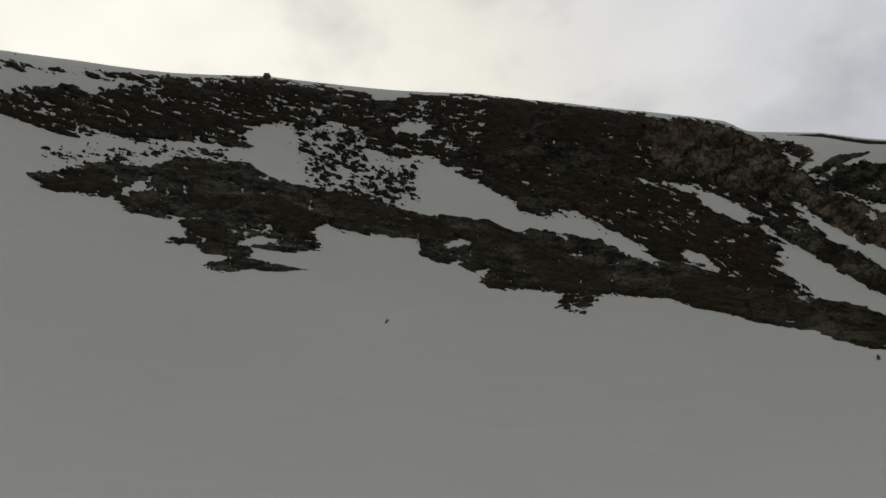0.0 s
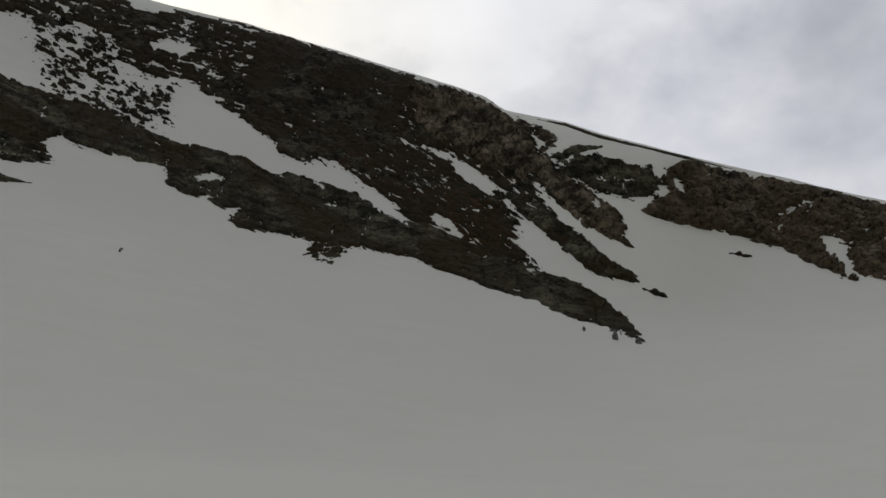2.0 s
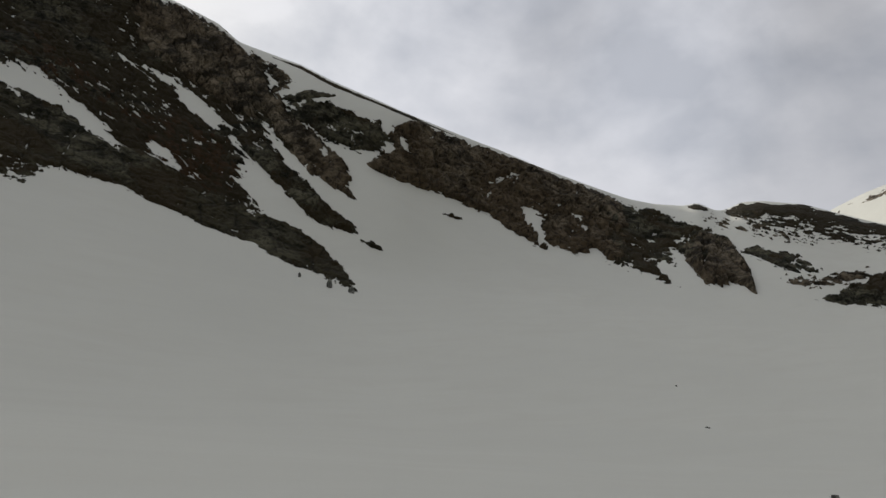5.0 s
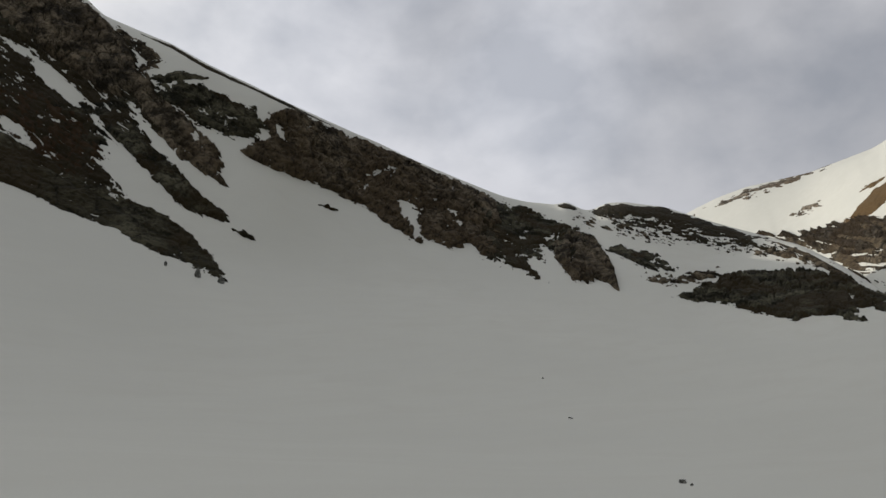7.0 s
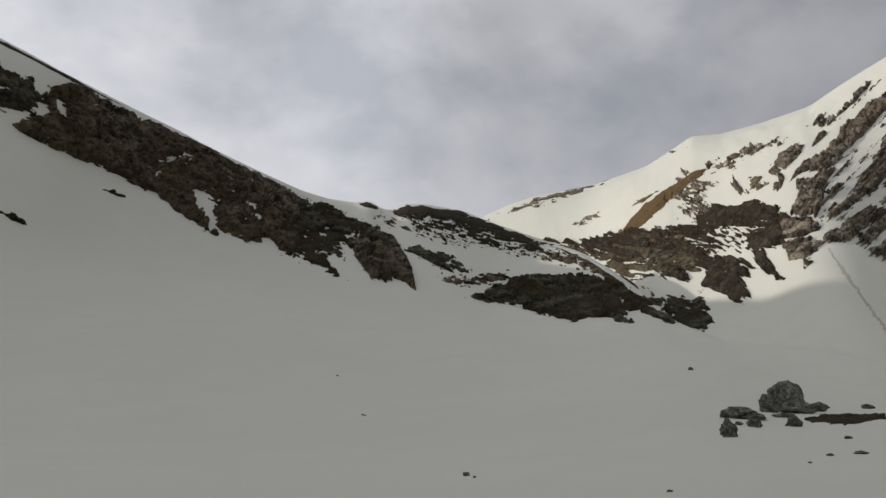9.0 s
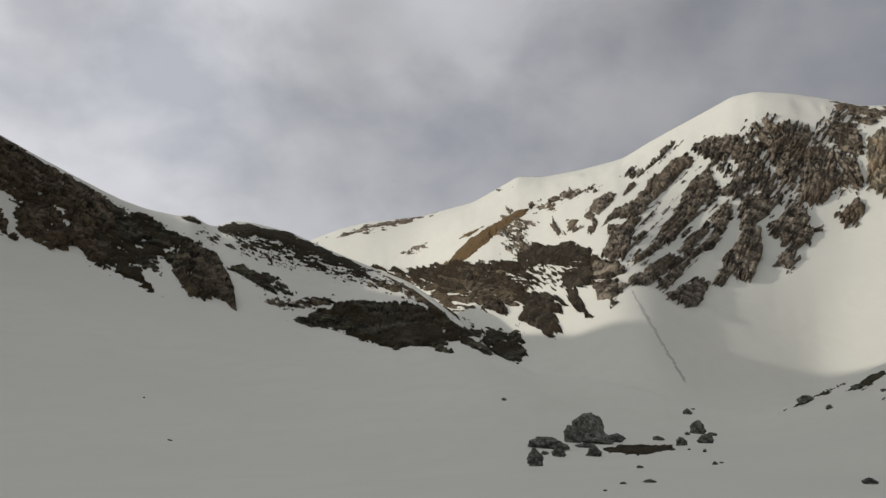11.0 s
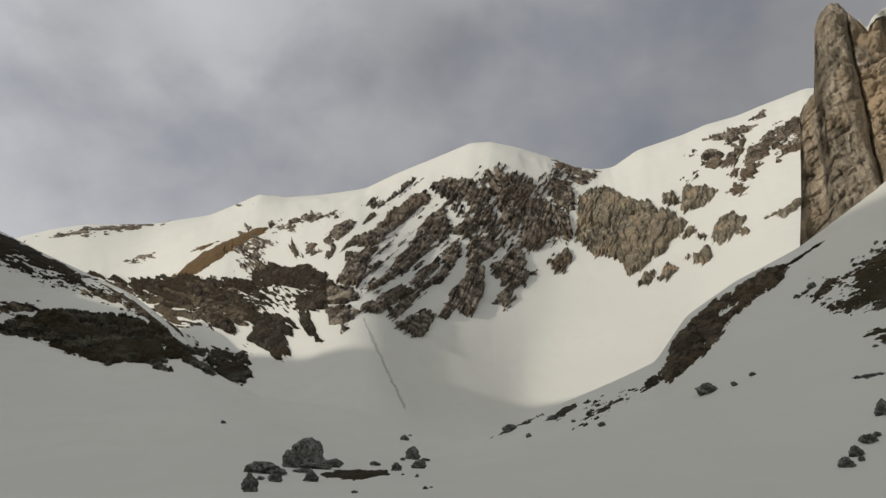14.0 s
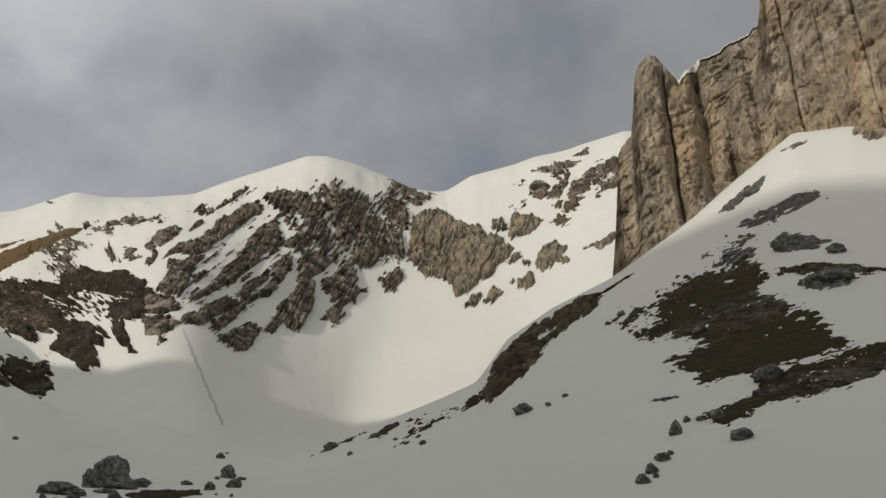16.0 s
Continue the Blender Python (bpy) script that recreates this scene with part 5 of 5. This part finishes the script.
outcrop('grass_patch', [(127.7, 6.4), (129.3, 7.1), (131.2, 7.8), (132.4, 9.0), (134.5, 9.6), (137.4, 10.3), (139.6, 10.7), (141.3, 10.7), (141.1, 9.3), (139.3, 8.7), (137.1, 8.1), (134.3, 7.4), (132.1, 7.1), (130.6, 6.2), (129.5, 5.7), (128.5, 6.0)], MEADOW, 'brown dead grass strip with stones', 'grass patch', bare=0.9, streak=18, long=0.8, thin=0.2, rough=0.62, thick=0.08, relief=0.08, warp=0.2, edge=0.3, seed=1270)
outcrop('stony_strip', [(131.3, 19.3), (132.9, 20.0), (135.2, 20.7), (136.7, 20.9), (137.3, 20.5), (135.9, 19.9), (134.3, 19.4), (132.4, 18.9)], STONY, 'grey stony strip on the snow slope', 'stony ground', bare=0.85, streak=22, long=1.0, thin=0.16, rough=0.75, thick=0.08, relief=0.05, edge=0.21, warp=0.12, seed=1277)
outcrop('rock_outcrop', [(133.6, 17.7), (134.4, 18.3), (136.3, 17.9), (138.2, 17.4), (136.2, 17.1), (134.0, 16.9)], STONY, 'grey rocks and turf on the snow slope', 'rock outcrop', bare=0.85, streak=3, long=1.0, thin=0.22, rough=0.75, thick=0.08, relief=0.1, edge=0.21, warp=0.12, seed=1284)
outcrop('rock_outcrop', [(133.3, 15.8), (136.1, 16.2), (138.1, 15.8), (140.4, 15.1), (138.0, 15.0), (136.0, 15.2)], MEADOW, 'dark turf and stones on the snow slope', 'rock outcrop', bare=0.92, streak=-2, long=1.0, thin=0.16, rough=0.75, thick=0.08, relief=0.1, edge=0.21, warp=0.12, seed=1291)
outcrop('rock_slab', [(134.9, 14.9), (136.0, 15.2), (137.9, 15.1), (137.9, 14.4), (135.9, 14.4)], BOULDER, 'grey rock slab beside the grass', 'rock outcrop', bare=1.1, streak=25, long=1.0, thin=0.22, rough=0.25, thick=0.3, relief=0.2, edge=0.21, warp=0.12, seed=1298)
outcrop('rock_outcrop', [(128.1, 17.0), (130.8, 18.6), (133.6, 19.2), (132.6, 17.9), (129.9, 17.3)], STONY, 'scattered stones on the snow slope', 'rock outcrop', bare=0.25, streak=25, long=0.5, thin=0.14, rough=1.12, thick=0.08, relief=0.1, edge=0.45, warp=0.12, seed=1305)
outcrop('rock_outcrop', [(129.2, 16.5), (131.1, 17.6), (132.7, 17.6), (132.2, 16.9), (130.2, 16.3)], STONY, 'grey stones on the snow slope', 'rock outcrop', bare=0.75, streak=25, long=1.0, thin=0.16, rough=0.81, thick=0.08, relief=0.1, edge=0.21, warp=0.12, seed=1312)
outcrop('rock_slab', [(130.1, 20.1), (131.9, 21.5), (133.6, 22.3), (133.4, 21.7), (131.4, 20.5)], STONY, 'smooth grey rock ramp at the cliff foot', 'rock outcrop', bare=1.1, streak=38, long=1.0, thin=0.22, rough=0.38, thick=0.08, relief=0.06, edge=0.21, warp=0.12, seed=1319)
outcrop('rock_outcrop', [(121.7, 13.0), (123.3, 13.9), (125.5, 14.5), (125.2, 13.4), (122.8, 12.5)], MEADOW, 'stones and turf bits melting out of snow', 'rock outcrop', bare=0.42, streak=25, long=0.5, thin=0.14, rough=1.06, thick=0.08, relief=0.1, edge=0.45, warp=0.12, seed=1326)
outcrop('rock_outcrop', [(123.2, 12.3), (125.2, 13.0), (127.3, 12.7), (128.1, 12.0), (126.3, 11.6), (123.9, 11.6)], MEADOW, 'stones and turf bits melting out of snow', 'rock outcrop', bare=0.6, streak=25, long=0.5, thin=0.14, rough=1.0, thick=0.08, relief=0.1, edge=0.38, warp=0.12, seed=1333)
outcrop('rock_outcrop', [(124.9, 14.0), (127.0, 16.0), (130.6, 16.7), (132.2, 17.0), (129.3, 15.5), (126.5, 13.9)], MEADOW, 'stones and turf bits melting out of snow', 'rock outcrop', bare=0.5, streak=25, long=0.6, thin=0.14, rough=1.06, thick=0.08, relief=0.1, edge=0.45, warp=0.12, seed=1340)
outcrop('rock_outcrop', [(124.0, 7.4), (126.0, 7.7), (126.4, 7.6), (124.8, 7.4)], STONY, 'thin stony line in the snow', 'rock outcrop', bare=0.9, streak=25, long=1.0, thin=0.22, rough=0.5, thick=0.08, relief=0.04, edge=0.07, warp=0.12, seed=1347)
outcrop('rock_slab', [(139.7, 24.3), (140.6, 25.1), (142.0, 25.4), (143.1, 25.1), (142.8, 23.6), (140.7, 23.5)], LIMESTONE, 'rock bulge at the cliff foot', 'rock outcrop', bare=1.1, streak=25, long=1.0, thin=0.22, rough=0.25, thick=0.3, relief=0.15, edge=0.21, warp=0.12, seed=1354)
outcrop('rock_outcrop', [(134.9, 23.8), (135.7, 24.1), (136.8, 24.2), (136.1, 23.9)], STONY, 'stones on the snow below the cliff', 'rock outcrop', bare=0.9, streak=25, long=1.0, thin=0.22, rough=0.5, thick=0.08, relief=0.1, edge=0.08, warp=0.12, seed=1361)
outcrop('grass_slope', [(76.8, 13.3), (78, 14.2), (79.6, 15.7), (81.7, 17), (82.7, 17.6), (81.7, 16.4), (79.6, 14.9), (78.4, 13.6)], RUST_GRASS, 'rust-brown dry grass strip on the spur', 'grass slope', layer='far', bare=1.0, streak=30, edge=0.3, rough=0.4, seed=171)
outcrop('turf_slope', [(71.8, 12.9), (73.9, 12.6), (76.9, 12.9), (79, 13.8), (81, 13.7), (83.3, 11.8), (82.5, 10.6), (79.7, 10.5), (77.2, 10.5), (75.6, 11.6), (73.1, 12.3)], BROWN_ROCK, 'brown turf and rock on the spur between snow strips', 'rocky slope', layer='far', bare=0.8, streak=-6, long=1.6, thin=0.3, rough=0.9, edge=0.3, relief=0.08, seed=175)
outcrop('rock_outcrop', [(67.9, 14.7), (71, 16.2), (74.3, 17.1), (78.6, 18.4), (82, 19.5), (78.6, 18.1), (74.4, 16.6), (71.1, 15.6)], FACE_ROCK, 'rocks along the far snowy ridge', 'rock outcrop', layer='far', bare=0.62, streak=12, long=1.0, thin=0.25, edge=0.3, relief=0.06, seed=181)
outcrop('rock_outcrop', [(73.3, 14.1), (75.8, 15.1), (76.4, 15), (74.6, 14.2)], FACE_ROCK, 'small rock ledge in the far snowfield', 'rock outcrop', layer='far', bare=0.9, streak=15, edge=0.2, relief=0.06, seed=191)
outcrop('rock_outcrop', [(8.6, 14.2), (9.2, 15.2), (11.7, 15.1), (10.8, 13.5), (9.6, 13.7)], DARK_ROCK, 'small dark rocks in snow below the band', 'rock outcrop', bare=0.75, streak=0, long=0.8, thin=0.3, edge=0.25, seed=391)
outcrop('avalanche_track', [(90.9, 11.7), (91, 11.7), (92.2, 9.6), (93.2, 7.7), (94.4, 5.7), (94.5, 5.3), (94.3, 5.4), (93.1, 7.5), (92, 9.6)], DEBRIS, 'thin dirty avalanche track down the snow', 'avalanche track', layer='far', bare=1.1, streak=-60, long=1.2, thin=0.3, rough=0.25, edge=0.1, thick=0.012, relief=0.004, seed=401)
outcrop('turf_bank', [(88.6, 0.7), (90, 1), (93.5, 1.1), (93.5, 0.7), (90.8, 0.4), (88.8, 0.5)], DARK_ROCK, 'dark turf bank edge beside the boulders', 'turf bank', bare=1.0, streak=3, long=1.5, thin=0.3, rough=0.4, edge=0.12, thick=0.12, relief=0.05, seed=411)


# ---- the cliff ----
def bump_at(x, centre, width, sharp=2.0):
    return np.exp(-np.abs((x - centre) / width) ** sharp)


def cliff():
    """A pillar, a gully wall and a great buttress, side by side."""
    top = [(122.3, 16.0), (122.8, 20.0), (123.3, 25.4), (123.7, 26.0), (124.4, 26.4), (124.7, 28.5), (124.95, 30.2), (125.4, 30.9), (126.0, 31.3), (126.6, 31.3),
           (127.3, 30.8), (127.9, 30.1), (128.3, 29.5), (129.0, 30.4), (130.1, 30.8), (132.7, 31.5), (134.5, 32.0), (134.8, 33.2), (135.2, 36), (139, 38), (146, 40), (155, 38), (165, 30)]
    front = np.arange(122.35, 165, 0.07)
    base_el = np.interp(front, [a for a, _ in MORAINE] + [150, 165], [e for _, e in MORAINE] + [23, 19]) - 2.2
    base_r = np.interp(front, AZ, LR[:, J_CREST]) + 6.0
    top_el = np.interp(front, [a for a, _ in top], [e for _, e in top])
    k = 40
    back = np.linspace(1, 0, k, endpoint=False)
    az = np.concatenate([front[0] + 2.0 * back ** 1.5, front])
    r0 = np.concatenate([base_r[0] + 60 * back, base_r])
    zb = np.concatenate([np.full(k, base_r[0] * math.tan(radians(base_el[0])) - 3), base_r * np.tan(np.radians(base_el))])
    zt = np.concatenate([r0[:k] * np.tan(np.radians(np.interp(az[:k], [a for a, _ in top], [e for _, e in top]))) , (base_r + 6) * np.tan(np.radians(top_el))])
    n = 210
    t = np.linspace(0, 1, n)[None, :]
    A = az[:, None] + 0 * t
    S = np.cumsum(np.hypot(np.gradient(r0), np.gradient(np.radians(az)) * r0))[:, None] + 0 * t
    Z = zb[:, None] + (zt - zb)[:, None] * t
    warp = 4.0 * fbm(S / 30, Z / 30, 71, 4)
    lean = A + 0.012 * (Z - 90) + 0.25 * fbm(S / 14, Z / 20, 70, 3)
    edge = lambda at, width: 1 / (1 + np.exp(-(lean - at) / width))
    plan = 5.0 * edge(124.35, 0.10) + 3.0 * edge(125.6, 0.3) - 4.5 * edge(127.5, 0.12)
    plan = plan - 3.5 * bump_at(lean, 127.75, 0.08) + 4.0 * bump_at(lean, 128.8, 0.85, 4.0) / (1 + np.exp((Z - 116 + 6 * np.abs(lean - 128.9)) / 3))
    plan = plan - 6.0 * bump_at(lean, 130.3, 0.35) / (1 + np.exp(-(Z - 108) / 6)) - 5.0 * edge(129.7, 0.2) - 4.0 * bump_at(lean, 132.0, 0.35) / (1 + np.exp((Z - 122) / 5))
    plan = plan + 3.0 * edge(132.5, 0.12) + 3.0 * bump_at(lean, 133.4, 0.5, 4.0) + 5.0 * edge(134.7, 0.16)
    plan = plan - 2.6 * bump_at(lean, 137.0, 0.07) - 1.4 * bump_at(lean, 139.3, 0.07) - 2.0 * bump_at(lean, 141.8, 0.07) - 3.0 * bump_at(lean, 144.6, 0.12)
    shelf = (Z - 0.42 * S + 3 * warp) / 15.0
    ledge = 1.8 * np.exp(-((shelf - np.round(shelf)) / 0.045) ** 2) * (fbm(S / 18, Z / 18, 73, 2) > -0.05)
    pillars = ridged((S + warp) / 11, (Z + 5 * warp) / 45, 72, 3, 0.5)
    cracks = np.minimum(ridged((S + warp) / 5, Z / 16, 74, 4, 0.62), 0.45)
    blocks = fbm((S + warp) / 4.5, (Z - 0.35 * S) / 5.0, 76, 5, 0.62)
    blocks = 0.3 * blocks + 0.7 * terrace(blocks, 0.2)
    chips = terrace(fbm((S + warp) / 1.9, (Z + 0.2 * S) / 2.3, 78, 3, 0.6), 0.3)
    steps = terrace(fbm((S + 2 * warp) / 12, (Z - 0.4 * S) / 16, 81, 3), 0.22)
    lines = 0.8 * crevices((S + 2 * warp) / 14, Z / 40, 83, 0.03, 2) + 1.2 * crevices(S / 50, (Z - 0.5 * S + warp) / 15, 87, 0.035, 2)
    out = plan + 0.4 * pillars + 0.7 * cracks + 2.4 * blocks + 0.8 * chips + 3.2 * steps - lines - 0.9 * ledge
    hold = np.minimum(1.0, np.concatenate([1 - back, np.ones(len(front))]) + 0.25)[:, None]
    R = r0[:, None] + 8.0 * t ** 1.5 - out * hold * (0.25 + 0.75 * np.minimum(1, (1 - t) * 14))
    Z = Z + (t > 0.97) * 2.2 * fbm(S / 5, t * 3, 79, 4)
    front_v = np.stack([R * np.sin(np.radians(A)), R * np.cos(np.radians(A)), Z + EYE_H], -1)
    m = 12
    q = np.linspace(0, 1, m + 1)[None, 1:]
    R2 = R[:, -1:] + 70 * q
    Z2 = Z[:, -1:] - 14 * q ** 2 + 1.5 * fbm(S[:, :1] / 9 + 0 * q, q * 5 + 0 * S[:, :1], 80, 3)
    top_v = np.stack([R2 * np.sin(np.radians(az))[:, None], R2 * np.cos(np.radians(az))[:, None], Z2 + EYE_H], -1)
    v = np.concatenate([front_v, top_v], 1)
    whole = tagged(new("limestone_cliff"), "tall sunlit tan limestone cliff above a snowy slope", "cliff")
    cuts = [0, int(np.searchsorted(front, 128.3)) + k, int(np.searchsorted(front, 135.2)) + k, len(az) - 1]
    for name, a, c in zip(("pillar", "gully_wall", "buttress"), cuts, cuts[1:]):
        w = v[a:c + 1]
        mesh_object(name, w.reshape(-1, 3), grid_faces(w.shape[0], w.shape[1])[:, ::-1], LIMESTONE, whole)
    # snow on the notch behind the pillar
    for a0, a1, down in ((127.8, 130.0, 7), (130.0, 134.7, 2)):
        cap = v[np.searchsorted(front, a0) + k:np.searchsorted(front, a1) + k, n - down:n + 7].copy()
        cap -= cap / np.linalg.norm(cap[..., :2], axis=2)[..., None] * 0.9 * np.array([1, 1, 0])
        cap[..., 2] += 0.5 + 0.4 * fbm(cap[..., 0] / 3, cap[..., 1] / 3, 91, 3)
        mesh_object("snow_cap", cap.reshape(-1, 3), grid_faces(cap.shape[0], cap.shape[1])[:, ::-1], SNOW, whole)["label"] = "thin snow on the cliff top"
    return whole


cliff()


# ---- boulders ----
def boulder(az, el, wide, high, seed, label="grey limestone boulder half sunk in the snow", layer="near"):
    p = on_land(np.array([az]), np.array([el]), layer)[0, 0]
    size = np.linalg.norm(p) * 0.01745
    w, h = wide * size * 0.5, high * size
    rnd = random.Random(seed * 31)
    bm = bmesh.new()
    for k in range(36 if wide < 2 else 90):
        d = Vector((rnd.gauss(0, 1), rnd.gauss(0, 1), rnd.gauss(0, 1) + 0.1)).normalized() * rnd.uniform(0.84, 1.08)
        bm.verts.new((d.x, d.y * 0.85, d.z))
    bmesh.ops.convex_hull(bm, input=bm.verts)
    loose = [v for v in bm.verts if not v.link_faces]
    bmesh.ops.delete(bm, geom=loose, context="VERTS")
    bmesh.ops.subdivide_edges(bm, edges=bm.edges, cuts=5 if wide > 0.8 else 2, use_grid_fill=True)
    off = Vector((seed * 3.7, seed * 1.9, seed * 0.7))
    for v in bm.verts:
        f = 1.0 + 0.24 * noise.fractal(v.co * 1.5 + off, 0.7, 2.1, 5) + 0.06 * noise.noise(v.co * 9 + off)
        v.co = Vector((v.co.x * w * f, v.co.y * w * f, v.co.z * h * 0.72 * f * (1 - 0.3 * (v.co.x * v.co.x + v.co.y * v.co.y)) + h * 0.28))
    bmesh.ops.rotate(bm, verts=bm.verts, cent=(0, 0, 0), matrix=Matrix.Rotation(-radians(az), 3, "Z"))
    me = bpy.data.meshes.new("boulder")
    bm.to_mesh(me)
    bm.free()
    me.materials.append(BOULDER)
    ob = new("boulder", me)
    ob.location = p
    return tagged(ob, label, "boulder", "boulders in the snow")


for seed, (az, el, wide, high) in enumerate([(-14.6, 29.89, 0.62, 0.37), (123.57, 1.98, 1.07, 0.66), (124.18, 2.65, 0.99, 0.66), (124.98, 3.47, 1.07, 0.66), (124.46, 2.35, 0.49, 0.33), (125.5, 3.84, 0.58, 0.33), (128.83, 6.19, 1.24, 0.74), (127.72, 6.1, 0.74, 0.41), (131.68, 7.68, 1.24, 0.58), (126.78, 6.01, 0.58, 0.49), (122.84, 13.47, 0.66, 0.41), (121.8, 12.9, 0.49, 0.25), (132.65, 21.2, 1.24, 0.49), (130.66, 17.13, 0.91, 0.33), (128.24, 12.03, 1.07, 0.58), (139.4, 15.22, 0.82, 0.25), (126.11, 9.4, 0.41, 0.16), (124.82, 7.49, 0.58, 0.16), (-4.18, 12.99, 0.21, 0.16), (56.76, 3.01, 0.16, 0.12), (58.84, 0.26, 0.16, 0.12), (58.68, 0.29, 0.21, 0.12), (-4.1, 13.14, 0.25, 0.16)]):
    boulder(az, el, wide, high, seed + 1)
for seed, (az, el, wide, high) in enumerate([(81.73, 3.86, 0.41, 0.21), (101.92, 4.02, 1.15, 0.49), (115.51, 6.71, 1.48, 0.74), (66.1, -3.69, 0.58, 0.33), (66.69, -3.79, 0.25, 0.16), (29.44, 9.55, 0.25, 0.37), (105.06, -0.95, 0.99, 0.41)]):
    boulder(az, el, wide, high, seed + 25)
for seed, (az, el, wide, high) in enumerate([(105.01, 4.92, 0.82, 0.33), (108.35, 4.46, 0.58, 0.33), (117.38, 7.21, 0.49, 0.21), (103.2, 3.71, 0.41, 0.21), (130.14, 4.83, 1.4, 0.91), (125.97, 5.19, 0.99, 0.91), (118.54, 7.85, 0.58, 0.21), (134.25, 17.34, 1.65, 0.99), (136.95, 14.77, 2.89, 0.82), (117.32, 7.26, 0.49, 0.25), (103.24, 3.63, 0.49, 0.25), (106.39, 4.71, 0.41, 0.21), (79.87, -4.29, 0.49, 0.16), (33.29, 8.7, 0.58, 0.49), (31.65, 8.98, 0.49, 0.66), (137.56, 16.64, 1.24, 0.66), (132.33, 8.69, 2.06, 0.99)]):
    boulder(az, el, wide, high, seed + 49)
# the group in the hollow
for seed, (az, el, wide, high) in enumerate([(87.70, 1.60, 2.43, 1.48), (86.60, 1.10, 1.41, 1.32), (88.20, 1.10, 2.43, 0.74), (89.50, 1.20, 1.41, 0.58), (84.70, 0.70, 2.51, 0.74), (85.60, 0.60, 1.57, 0.41), (84.00, -0.60, 1.29, 1.15), (85.60, 0.10, 1.06, 0.62), (88.00, 0.20, 1.06, 0.74), (87.40, 0.80, 1.41, 0.29), (93.90, 1.10, 0.94, 0.54), (95.00, 1.90, 1.10, 0.91), (95.50, 1.30, 1.10, 0.58), (95.90, 1.80, 0.86, 0.21)]):
    boulder(az, el, wide, high, seed + 81)
for seed, (az, el, wide, high) in enumerate([(94.40, 3.20, 0.71, 0.37), (91.10, -0.50, 0.51, 0.21), (91.70, -1.40, 0.94, 0.21), (89.90, -1.60, 0.51, 0.16), (88.70, -2.10, 0.31, 0.12), (94.80, 3.50, 0.27, 0.12), (92.40, 1.40, 0.86, 0.33), (95.40, 0.70, 0.27, 0.21), (96.00, -0.10, 0.39, 0.25), (96.40, 0.00, 0.31, 0.12), (94.30, 1.80, 0.47, 0.21), (94.40, 0.80, 0.27, 0.12), (84.60, 0.20, 0.63, 0.25)]):
    boulder(az, el, wide, high, seed + 95)
